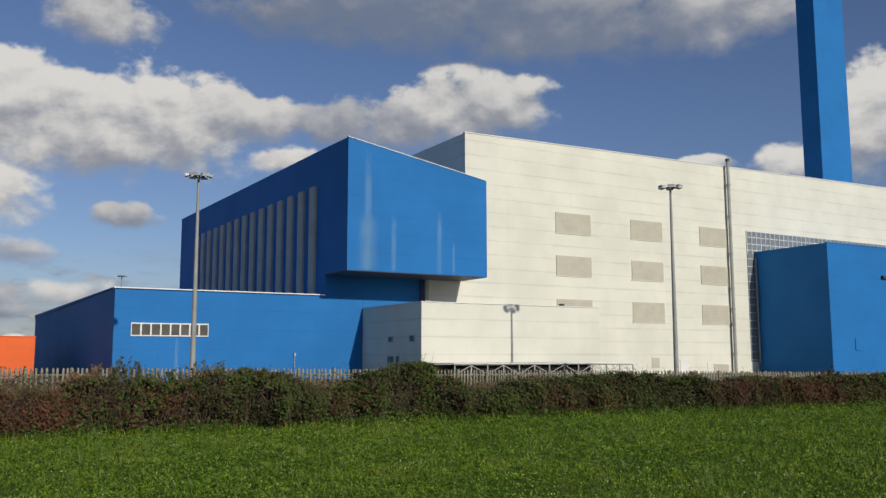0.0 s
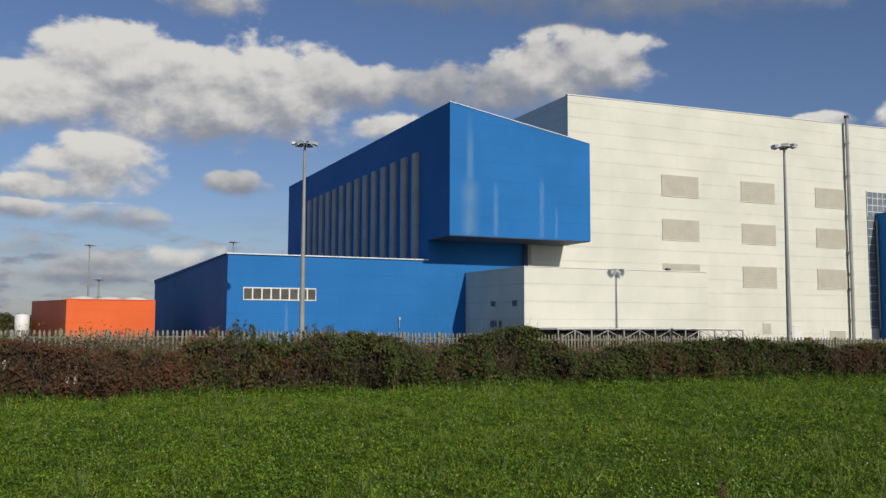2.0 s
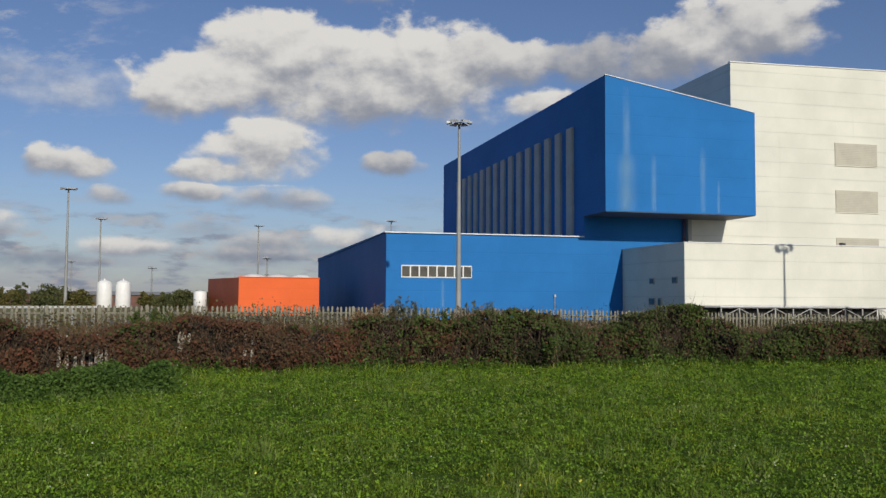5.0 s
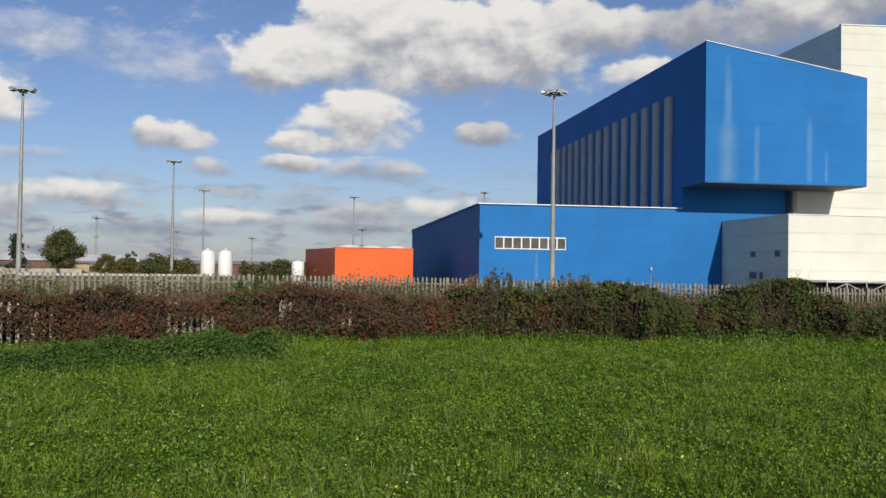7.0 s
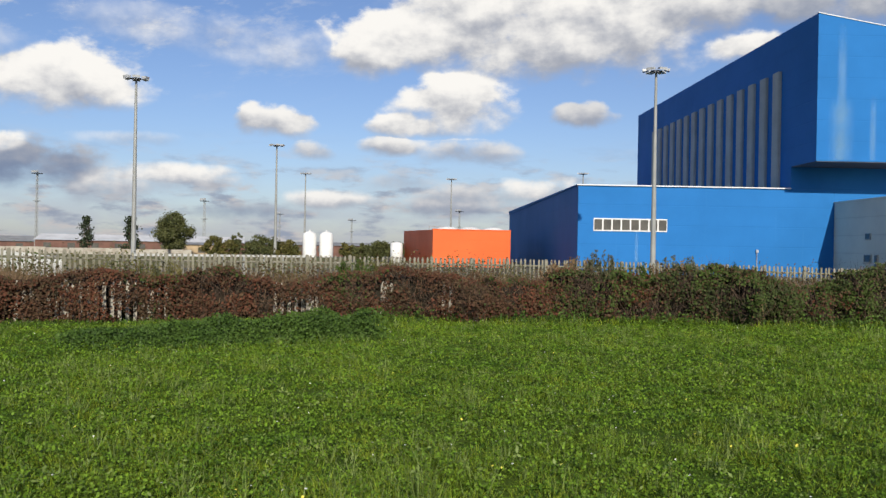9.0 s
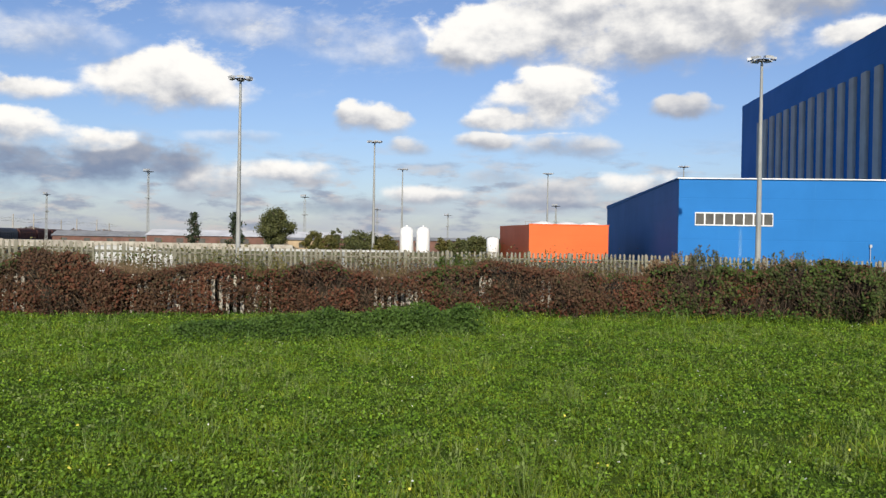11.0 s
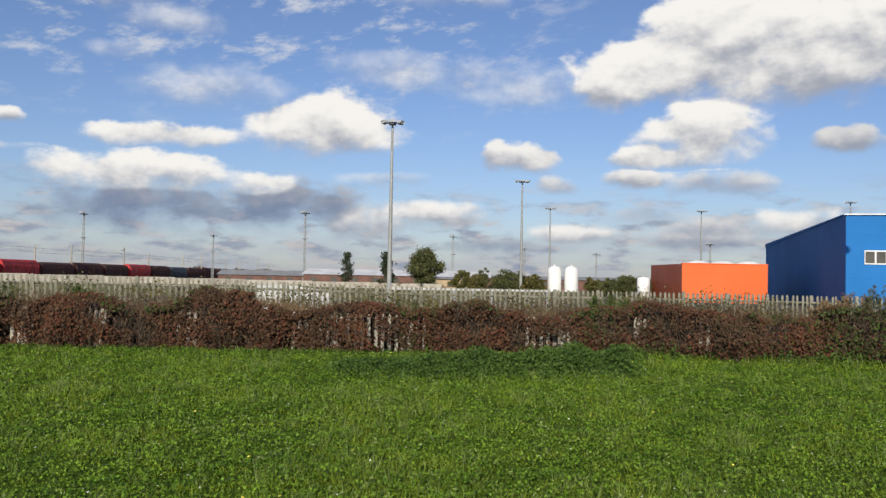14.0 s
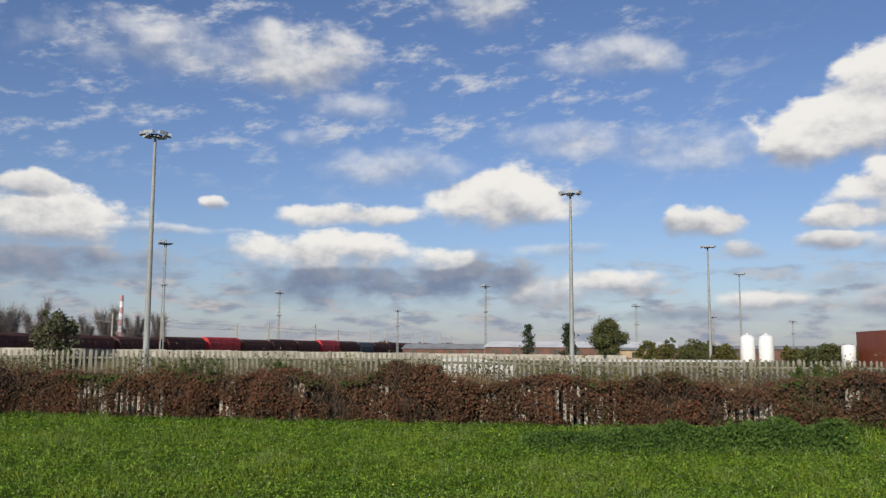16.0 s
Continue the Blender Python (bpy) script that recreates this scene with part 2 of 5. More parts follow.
M = {
    "white": cladding("off_white_wall_panels", (0.73, 0.72, 0.61), (0.50, 0.47, 0.38), seam_dark=0.85, stain=0.75),
    "blue": cladding("blue_wall_panels", (0.021, 0.168, 0.45), (0.10, 0.30, 0.56), seam=2.4, seam_dark=0.975, stain=0.3, rough=0.6),
    "orange": cladding("orange_wall_panels", (0.82, 0.15, 0.04), (0.7, 0.2, 0.08), seam=1.6, seam_dark=0.95, stain=0.4),
    "coping": material("white_metal_coping", (0.78, 0.78, 0.76), 0.4, 0.06, 0.8),
    "fin": material("grey_fin_metal", (0.40, 0.41, 0.36), 0.6, 0.08, 0.3),
    "roof": material("grey_roof_sheet", (0.30, 0.30, 0.29), 0.8, 0.12, 0.4),
    "louvre": material("beige_louvre_panel", (0.50, 0.47, 0.37), 0.6, 0.05, 0.5),
    "frame": material("white_window_frame", (0.75, 0.74, 0.70), 0.4, 0.05, 2.0),
    "pane": material("dusty_dark_glass", (0.09, 0.085, 0.07), 0.25, 0.15, 0.6, bump=0.0, spec=0.5, object_random=0.15),
    "glass_block": material("grey_translucent_glazing", (0.20, 0.23, 0.25), 0.3, 0.12, 0.8, spec=0.5),
    "steel": material("galvanised_steel", (0.33, 0.335, 0.31), 0.6, 0.1, 0.5, metal=0.15),
    "dark_steel": material("dark_steel", (0.06, 0.06, 0.06), 0.5, 0.1, 1.0),
    "lamp_white": material("pale_lamp_housing", (0.44, 0.45, 0.45), 0.3, 0.05, 2.0),
    "void": material("near_black_canopy_backing", (0.022, 0.021, 0.02), 0.9, 0.3, 0.8),
    "truss": material("grey_painted_truss", (0.42, 0.41, 0.37), 0.5, 0.08, 1.0),
    "concrete": material("weathered_concrete", (0.27, 0.25, 0.19), 0.9, 0.16, 1.4, 0.3, (0.18, 0.175, 0.12), object_random=0.14),
    "pale_concrete": material("pale_concrete_paling", (0.41, 0.38, 0.31), 0.9, 0.16, 1.4, 0.3, (0.30, 0.26, 0.20), object_random=0.14),
    "meadow": material("meadow_soil_and_moss", (0.055, 0.095, 0.012), 0.95, 0.25, 0.5, 0.6, (0.075, 0.105, 0.016), fine=20, spec=0.04),
    "yard": material("gravel_yard", (0.12, 0.115, 0.09), 0.95, 0.2, 0.2, 0.5, (0.09, 0.10, 0.05)),
    "silo": material("white_silo_paint", (0.82, 0.81, 0.76), 0.45, 0.05, 0.6),
    "wagon_brown": material("rusty_brown_wagon", (0.125, 0.050, 0.040), 0.8, 0.2, 0.5, 0.2, (0.08, 0.042, 0.036), spec=0.15),
    "wagon_red": material("red_wagon_paint", (0.62, 0.035, 0.03), 0.6, 0.12, 0.4, 0.1, (0.36, 0.02, 0.02)),
    "wagon_grey": material("grey_blue_wagon", (0.06, 0.065, 0.075), 0.6, 0.15, 0.5),
    "brick": material("red_brown_shed_wall", (0.17, 0.085, 0.06), 0.8, 0.15, 0.5),
    "tan": material("tan_render_wall", (0.46, 0.34, 0.20), 0.8, 0.12, 0.5),
    "shed_roof": material("pale_shed_roof", (0.70, 0.69, 0.66), 0.6, 0.1, 0.3),
    "bark": material("grey_brown_bark", (0.13, 0.10, 0.07), 0.9, 0.2, 2.0, 0.4),
    "leaf_tree": material("olive_green_leaves", (0.125, 0.130, 0.042), 0.6, 0.2, 0.5, 0, (0.06, 0.072, 0.02), island_random=0.4, transmit=0.25),
    "leaf_yellow": material("yellowing_leaves", (0.14, 0.12, 0.03), 0.6, 0.2, 0.5, 0, (0.08, 0.09, 0.02), island_random=0.4, transmit=0.25),
    "leaf_dark": material("dark_cypress_leaves", (0.03, 0.045, 0.016), 0.7, 0.2, 0.5, 0, island_random=0.4),
    "leaf_grey": material("silver_grey_leaves", (0.13, 0.135, 0.065), 0.7, 0.2, 0.5, 0, (0.09, 0.09, 0.045), island_random=0.4, transmit=0.25),
    "twig": material("bare_grey_twigs", (0.22, 0.19, 0.175), 0.9, 0.15, 1.0, 0, island_random=0.3),
    "leaf_red": material("red_brown_creeper_leaves", (0.140, 0.054, 0.030), 0.75, 0.2, 1.1, 0, (0.075, 0.046, 0.028), spec=0.12, island_random=0.24, transmit=0.15),
    "leaf_brown": material("withered_brown_leaves", (0.125, 0.072, 0.040), 0.8, 0.2, 1.2, 0, (0.070, 0.056, 0.030), spec=0.1, island_random=0.24, transmit=0.15),
    "leaf_green": material("dark_green_creeper_leaves", (0.066, 0.100, 0.020), 0.7, 0.2, 1.1, 0, (0.046, 0.058, 0.020), spec=0.16, island_random=0.3, transmit=0.15),
    "leaf_dry": material("dry_brown_stalks", (0.20, 0.13, 0.065), 0.8, 0.2, 0.6, 0, (0.12, 0.075, 0.04), island_random=0.4, transmit=0.15),
    # near-black brown: the shadow between leaf clumps is put into this colour
    "hedge_core": material("shadow_toned_hedge_inside", (0.034, 0.022, 0.013), 0.95, 0.3, 3.0, 0.5, (0.020, 0.017, 0.009)),
    "nettle": material("green_nettle_leaves", (0.085, 0.145, 0.024), 0.6, 0.2, 0.8, 0, (0.050, 0.095, 0.016), spec=0.2, island_random=0.45, transmit=0.25),
    "blade": material("grass_blades", (0.235, 0.300, 0.024), 0.55, 0.25, 0.9, 0, (0.115, 0.185, 0.014), spec=0.3, island_random=0.65, transmit=0.3),
    "clover": material("clover_leaves", (0.150, 0.245, 0.020), 0.6, 0.25, 1.3, 0, (0.085, 0.165, 0.012), spec=0.25, island_random=0.55, transmit=0.25),
    "pale_blade": material("pale_seeding_grass", (0.22, 0.28, 0.07), 0.6, 0.2, 0.4, 0, (0.16, 0.22, 0.05), island_random=0.4, transmit=0.3),
    "petal": material("yellow_petals", (0.85, 0.74, 0.10), 0.6, 0.08, 4.0, 0),
    "white_petal": material("whitish_seed_heads", (0.72, 0.72, 0.62), 0.8, 0.1, 4.0, 0),
    "hedge_stem": material("brown_stems", (0.10, 0.065, 0.04), 0.85, 0.2, 3.0, 0.2),
    # red bands paled in colour for the haze of distance
    "mark_red": material("haze_paled_red_band_paint", (0.55, 0.30, 0.29), 0.6, 0.1, 0.2),
    "mark_white": material("white_band_paint", (0.78, 0.76, 0.74), 0.6, 0.06, 0.2),
    # dark blue-grey: shade under the overhang is put into the sheet's colour
    "soffit": material("shade_toned_soffit_sheet", (0.075, 0.085, 0.11), 0.6, 0.1, 0.4),
    "bank": material("olive_railway_bank", (0.10, 0.105, 0.045), 0.95, 0.25, 0.3, 0.5, (0.13, 0.11, 0.06)),
    "teal": material("white_sheet_cover", (0.52, 0.52, 0.48), 0.6, 0.08, 0.6),
}


def run_mark_material():
    """Pale, feathered marks where rain has run down a wall."""
    mat = bpy.data.materials.new("pale_rain_marks")
    mat.use_nodes = True
    n = Nodes(mat.node_tree)
    p = mat.node_tree.nodes["Principled BSDF"]
    p.inputs["Base Color"].default_value = (0.24, 0.50, 0.74, 1)
    p.inputs["Roughness"].default_value = 0.6
    g = n.add("ShaderNodeSeparateXYZ")
    where = n.add("ShaderNodeTexCoord")
    n.put(g.inputs[0], where.outputs["Generated"])
    across = n.ramp(n.m("ABSOLUTE", n.m("SUBTRACT", g.outputs[0], 0.5)), 0.05, 0.5, 1.0, 0.0)
    down = n.ramp(g.outputs[2], 1.0, 0.7, 0.15, 1.0)
    speck = n.ramp(n.noise(where.outputs["Object"], 0.5, 3.0), 0.3, 0.7, 0.5, 1.0)
    f = n.m("MULTIPLY", n.m("MULTIPLY", across, down), n.m("MULTIPLY", speck, 0.17))
    clear = n.add("ShaderNodeBsdfTransparent")
    mix = n.add("ShaderNodeMixShader")
    n.put(mix.inputs[0], f)
    n.put(mix.inputs[1], clear.outputs[0])
    n.put(mix.inputs[2], p.outputs[0])
    n.put(mat.node_tree.nodes["Material Output"].inputs[0], mix.outputs[0])
    return mat


M["run"] = run_mark_material()


# ---- building blocks ----
YARD = -1.15                       # level of the works yard and the railway
SITE = pose(0, 0, 0, 0, 0, 30)     # the works are set out on one grid, turned by 30 degrees


def part(name, bm, mat, parent, label="", smooth=False):
    """Links a bmesh as one mesh object under a thing or a part."""
    bmesh.ops.recalc_face_normals(bm, faces=bm.faces)
    me = bpy.data.meshes.new(name)
    bm.to_mesh(me)
    bm.free()
    me.materials.append(M[mat])
    if smooth:
        for f in me.polygons:
            f.use_smooth = True
    ob = new(name, me)
    ob.parent = parent
    if label:
        tagged(ob, label)
    return ob


def thing(name, m, label, category, group="", kind=""):
    ob = new(name)
    ob.matrix_world = m
    return tagged(ob, label, category, group, kind)


def prism(bm, foot, z0, tops):
    """An upright block over a footprint, with its own top height at each corner."""
    tops = tops if isinstance(tops, (list, tuple)) else [tops] * len(foot)
    lo = [bm.verts.new((x, y, z0)) for x, y in foot]
    hi = [bm.verts.new((x, y, z)) for (x, y), z in zip(foot, tops)]
    n = len(foot)
    bm.faces.new(lo[::-1])
    bm.faces.new(hi)
    for i in range(n):
        bm.faces.new((lo[i], lo[(i + 1) % n], hi[(i + 1) % n], hi[i]))
    return bm


def box(bm, x0, x1, y0, y1, z0, z1):
    return prism(bm, [(x0, y0), (x1, y0), (x1, y1), (x0, y1)], z0, z1)


def tube(bm, a, b, r0, r1=None, n=8):
    """A tapered rod from a to b."""
    a, b = Vector(a), Vector(b)
    r1 = r0 if r1 is None else r1
    turn = (b - a).to_track_quat("Z", "Y").to_matrix()
    rings = []
    for c, r in ((a, r0), (b, r1)):
        rings.append([bm.verts.new(c + turn @ Vector((r * math.cos(2 * math.pi * i / n), r * math.sin(2 * math.pi * i / n), 0))) for i in range(n)])
    for i in range(n):
        bm.faces.new((rings[0][i], rings[0][(i + 1) % n], rings[1][(i + 1) % n], rings[1][i]))
    bm.faces.new(rings[0][::-1])
    bm.faces.new(rings[1])
    return bm


def lathe(bm, profile, n=20):
    """Turns a list of (radius, height) about the upright axis."""
    rings = [[bm.verts.new((r * math.cos(2 * math.pi * i / n), r * math.sin(2 * math.pi * i / n), z)) for i in range(n)] for r, z in profile]
    for lo, hi in zip(rings, rings[1:]):
        for i in range(n):
            bm.faces.new((lo[i], lo[(i + 1) % n], hi[(i + 1) % n], hi[i]))
    bm.faces.new(rings[0][::-1])
    bm.faces.new(rings[-1])
    return bm


def B():
    return bmesh.new()


def sheet_mesh(name, verts, faces_of, mat, parent=None, smooth=False):
    """A mesh from arrays: verts (n, 3) and k corners a face, in order."""
    me = bpy.data.meshes.new(name)
    k = faces_of
    nf = len(verts) // k
    me.vertices.add(len(verts))
    me.vertices.foreach_set("co", np.ascontiguousarray(verts, dtype=np.float32).ravel())
    me.loops.add(len(verts))
    me.loops.foreach_set("vertex_index", np.arange(len(verts), dtype=np.int32))
    me.polygons.add(nf)
    me.polygons.foreach_set("loop_start", np.arange(0, nf * k, k, dtype=np.int32))
    me.update(calc_edges=True)
    me.materials.append(M[mat])
    ob = new(name, me)
    ob.parent = parent
    return ob


def leaf_cards(rng, centre, size, up=0.3, longer=1.5, facing=None):
    """Rhombic leaves at the given centres, turned at random; facing leans their faces to a direction."""
    n = len(centre)
    a = rng.normal(size=(n, 3))
    a[:, 2] += up
    a /= np.linalg.norm(a, axis=1)[:, None]
    b = rng.normal(size=(n, 3))
    if facing is not None:
        b = np.cross(a, facing + 0.7 * b)
    else:
        b = np.cross(a, b)
    b /= np.linalg.norm(b, axis=1)[:, None] + 1e-9
    s = size * rng.uniform(0.6, 1.3, n)[:, None]
    v = np.stack([centre - a * s * longer * 0.5, centre + b * s * 0.5 - a * s * 0.05, centre + a * s * longer * 0.5, centre - b * s * 0.5 - a * s * 0.05], 1)
    return v.reshape(-1, 3)


# ---- ground ----
HEDGE_LINE = [(-31, -6), (-27, -1), (-23.4, 2.9), (-20.6, 5.4), (-17.8, 8.2), (-14.6, 11.8), (-10.4, 16.1), (-7.6, 18.2), (-4.9, 19.9),
              (0.2, 22.9), (6.5, 26.0), (14, 29.0), (24, 33.0), (36, 37.5)]
FENCE_LINE = [(-46, -10), (-39.8, 4.2), (-34.7, 15.5), (-27.3, 26.4), (-17.8, 38.0), (-9.0, 46.1), (7.8, 55.5), (27.9, 63.0), (52, 70)]
FENCE_TOP = [1.50, 1.47, 1.44, 1.20, 1.16, 1.02, 0.76, 0.52, 0.45]


def along(line, step, values=None):
    """Evenly spaced points on a polyline, each with its forward direction (and the value between the given ones)."""
    out, carry = [], 0.0
    for i in range(len(line) - 1):
        a, b = Vector((*line[i], 0)), Vector((*line[i + 1], 0))
        length, d = (b - a).length, (b - a).normalized()
        s = carry
        while s < length:
            v = None if values is None else values[i] + (values[i + 1] - values[i]) * s / length
            out.append((a + d * s, d, v))
            s += step
        carry = s - length
    return out


def hedge_gap(x, y):
    """How far a point lies beyond the hedge (negative on the camera's side)."""
    best = None
    for (ax, ay), (bx, by) in zip(HEDGE_LINE, HEDGE_LINE[1:]):
        dx, dy = bx - ax, by - ay
        s = min(max(((x - ax) * dx + (y - ay) * dy) / (dx * dx + dy * dy), 0), 1)
        px, py = x - ax - s * dx, y - ay - s * dy
        d = math.hypot(px, py) * (1 if dx * py - dy * px > 0 else -1)
        if best is None or abs(d) < abs(best):
            best = d
    return best


def ground_z(x, y):
    g = hedge_gap(x, y)
    t = min(max((g - 1.0) / 32.0, 0), 1)
    z = YARD * t * t * (3 - 2 * t)
    if g < 0.5:
        z += 0.03 * noise.noise((x * 0.25, y * 0.25, 0.0)) + 0.015 * noise.noise((x * 1.1, y * 1.1, 4.0))
    return z


def ring_ground():
    """One sheet of ground, in rings that widen from the camera out to the horizon."""
    bm = B()
    radii = [0.0] + [0.8 * 1.085 ** i for i in range(106)]
    radii = [r for r in radii if r < 4200] + [4300]
    n = 240
    rows = []
    for r in radii:
        row = []
        for i in range(n):
            a = 2 * math.pi * i / n
            x, y = r * math.cos(a), r * math.sin(a)
            z = ground_z(x, y) if r < 120 else (YARD if -x * 0.57 + y * 0.82 > -40 else -0.2)
            row.append(bm.verts.new((x, y, z)))
        rows.append(row)
    for lo, hi in zip(rows[1:], rows[2:]):
        for i in range(n):
            bm.faces.new((lo[i], lo[(i + 1) % n], hi[(i + 1) % n], hi[i]))
    centre = bm.verts.new((0, 0, 0))
    for i in range(n):
        bm.faces.new((centre, rows[1][i], rows[1][(i + 1) % n]))
    for v in rows[0]:
        bm.verts.remove(v)
    for f in bm.faces:
        c = f.calc_center_median()
        f.material_index = 1 if (c.length > 15 and hedge_gap(c.x, c.y) > 14) else 0
    return bm


ground = part("ground", ring_ground(), "meadow", None)
ground.data.materials.append(M["yard"])
tagged(ground, "green meadow falling gently to a gravel works yard", "ground", kind="structure")


# ---- the works ----
def site_thing(name, base, label, category, group=""):
    ob = thing(name, SITE @ Matrix.Translation(base), label, category, group)
    ob["base"] = base
    return ob


def site_part(name, bm, mat, owner, label="", parent=None, smooth=False):
    bmesh.ops.translate(bm, verts=bm.verts, vec=-Vector(owner["base"]))
    return part(name, bm, mat, parent or owner, label, smooth)


FRONT = 105.0      # the plane of the long front

# low blue hall
hall = site_thing("industrial_hall", (30, FRONT, YARD), "long low bright blue industrial hall with a flat roof", "building")
site_part("wall", prism(B(), [(17.5, FRONT), (48.4, FRONT), (48.4, 150), (43.2, 150), (43.2, 197.9), (17.5, 197.9)], YARD, [9.45, 9.45, 9.45, 9.45, 10.0, 10.0]), "blue", hall)
bm = B()
prism(bm, [(17.3, FRONT - 0.25), (43.1, FRONT - 0.25), (43.1, FRONT + 0.35), (17.3, FRONT + 0.35)], 9.46, 9.59)
site_part("coping", bm, "coping", hall, "white metal roof edge")
bm = B()
prism(bm, [(17.35, FRONT + 0.36), (17.75, FRONT + 0.36), (17.75, 197.9), (17.35, 197.9)], 9.47, [9.60, 9.60, 10.2, 10.2])
site_part("side_coping", bm, "blue", hall)
# the strip of eight panes
win = site_part("window_strip", box(B(), 19.38, 28.25, FRONT - 0.10, FRONT - 0.002, 4.02, 5.56), "frame", hall, "strip of eight dark panes in white frames")
pitch = (28.25 - 19.38) / 8
for i in range(8):
    site_part("pane", box(B(), 19.38 + i * pitch + 0.09, 19.38 + (i + 1) * pitch - 0.09, FRONT - 0.125, FRONT - 0.102, 4.16, 5.42), "pane", hall, parent=win)
site_part("rain_mark", box(B(), 24.3, 24.9, FRONT - 0.012, FRONT - 0.004, 0.4, 3.95), "run", hall)
bm = B()
box(bm, 39.0, 39.25, FRONT - 0.3, FRONT - 0.01, 1.75, 2.1)
tube(bm, (39.12, FRONT - 0.15, 0.2), (39.12, FRONT - 0.15, 1.75), 0.04)
site_part("wall_box", bm, "lamp_white", hall, "small pale box on a pipe")

# tall blue hall with the overhanging front
tall = site_thing("industrial_hall", (53, FRONT, YARD), "tall bright blue hall with an overhanging front and grey fins", "building")
TX0, TX1, TF = 43.13, 63.5, 98.16
bm = B()
prism(bm, [(TX0, TF), (TX1, TF), (TX1, FRONT + 0.1), (TX1, 184), (TX0, 184), (TX0, FRONT + 0.1)], 12.2, [28.85, 25.25, 25.4, 26.6, 30.3, 29.0])
site_part("upper_wall", bm, "blue", tall)
bm = B()
prism(bm, [(TX0 + 0.002, FRONT), (48.41, FRONT), (48.41, 183.9), (TX0 + 0.002, 183.9)], 9.46, 12.2)
prism(bm, [(48.415, FRONT), (57.6, FRONT), (57.6, 183.9), (48.415, 183.9)], YARD, 12.2)
site_part("lower_wall", bm, "blue", tall)
# Underside coloured darker than bounced light alone would leave it.
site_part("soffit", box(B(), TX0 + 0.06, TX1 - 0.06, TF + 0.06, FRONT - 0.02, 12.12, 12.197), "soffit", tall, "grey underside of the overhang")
bm = B()
prism(bm, [(TX0 - 0.08, TF - 0.1), (TX1 + 0.05, TF - 0.1), (TX1 + 0.05, TF + 0.25), (TX0 - 0.08, TF + 0.25)], 25.0, [28.95, 25.35, 25.35, 28.95])
for v in bm.verts:
    if v.co.z < 25.1:
        v.co.z = (28.86 if v.co.x < 50 else 25.26)
site_part("coping", bm, "coping", tall, "white metal roof edge")
FIN_TOPS = 24.3
for i in range(15):
    y = 109.3 + i * (169.8 - 109.3) / 14
    bm = B()
    prism(bm, [(TX0 - 0.42, y - 0.85), (TX0 - 0.30, y - 1.0), (TX0 - 0.003, y - 1.0), (TX0 - 0.003, y + 1.0), (TX0 - 0.30, y + 1.0), (TX0 - 0.42, y + 0.85)], 9.0, FIN_TOPS + 0.05 * i)
    site_part("fin", bm, "fin", tall)
bm = B()
tube(bm, (57.0, FRONT - 0.35, 7.9), (57.0, FRONT - 0.35, 12.1), 0.14)
site_part("downpipe", bm, "wagon_brown", tall, "dark red downpipe")
for x0, x1, z0, z1 in ((45.2, 46.6, 12.4, 27.6), (44.2, 47.6, 12.3, 19.5), (49.0, 50.0, 12.4, 19.6), (55.6, 56.7, 12.4, 20.6), (58.0, 58.6, 12.4, 16.5)):
    site_part("rain_mark", box(B(), x0, x1, TF - 0.012, TF - 0.004, z0, z1), "run", tall)
site_part("shaded_pier", box(B(), 57.6, 58.1, FRONT - 0.5, FRONT - 0.01, 7.9, 12.1), "fin", tall)

# white hall
white = site_thing("industrial_hall", (120, FRONT, YARD), "huge off-white clad hall with nine louvred openings", "building")
bm = B()
prism(bm, [(64.33, FRONT), (250, FRONT), (250, 190), (64.33, 190)], 12.2, [33.66, 36.3, 36.3, 33.66])
site_part("wall", bm, "white", white)
bm = B()
prism(bm, [(58.1, FRONT), (250, FRONT), (250, 189), (58.1, 189)], YARD, 12.198)
site_part("lower_wall", bm, "white", white)
bm = B()
prism(bm, [(64.2, FRONT - 0.12), (250, FRONT - 0.12), (250, FRONT + 0.4), (64.2, FRONT + 0.4)], 33.4, [33.8, 36.44, 36.44, 33.8])
for v in bm.verts:
    if v.co.z < 33.5:
        v.co.z = 33.67 if v.co.x < 100 else 36.31
site_part("coping", bm, "coping", white)
for cx in (80.32, 95.3, 110.6):
    for z0, z1 in ((20.28, 23.4), (13.75, 16.8), (7.05, 10.2)):
        lv = site_part("louvre", box(B(), cx, cx + 6.75, FRONT - 0.10, FRONT - 0.003, z0, z1), "louvre", white, "beige louvred panel")
        bm = B()
        for i in range(12):
            zz = z0 + 0.1 + i * (z1 - z0 - 0.2) / 12
            prism(bm, [(cx + 0.08, FRONT - 0.122), (cx + 6.67, FRONT - 0.122), (cx + 6.67, FRONT - 0.103), (cx + 0.08, FRONT - 0.103)], zz, [zz + 0.07, zz + 0.07, zz + 0.20, zz + 0.20])
        site_part("slats", bm, "louvre", white, parent=lv)
        bm = B()
        box(bm, cx - 0.12, cx + 6.87, FRONT - 0.13, FRONT - 0.004, z0 - 0.10, z0 - 0.004)
        site_part("sill", bm, "white", white, parent=lv)
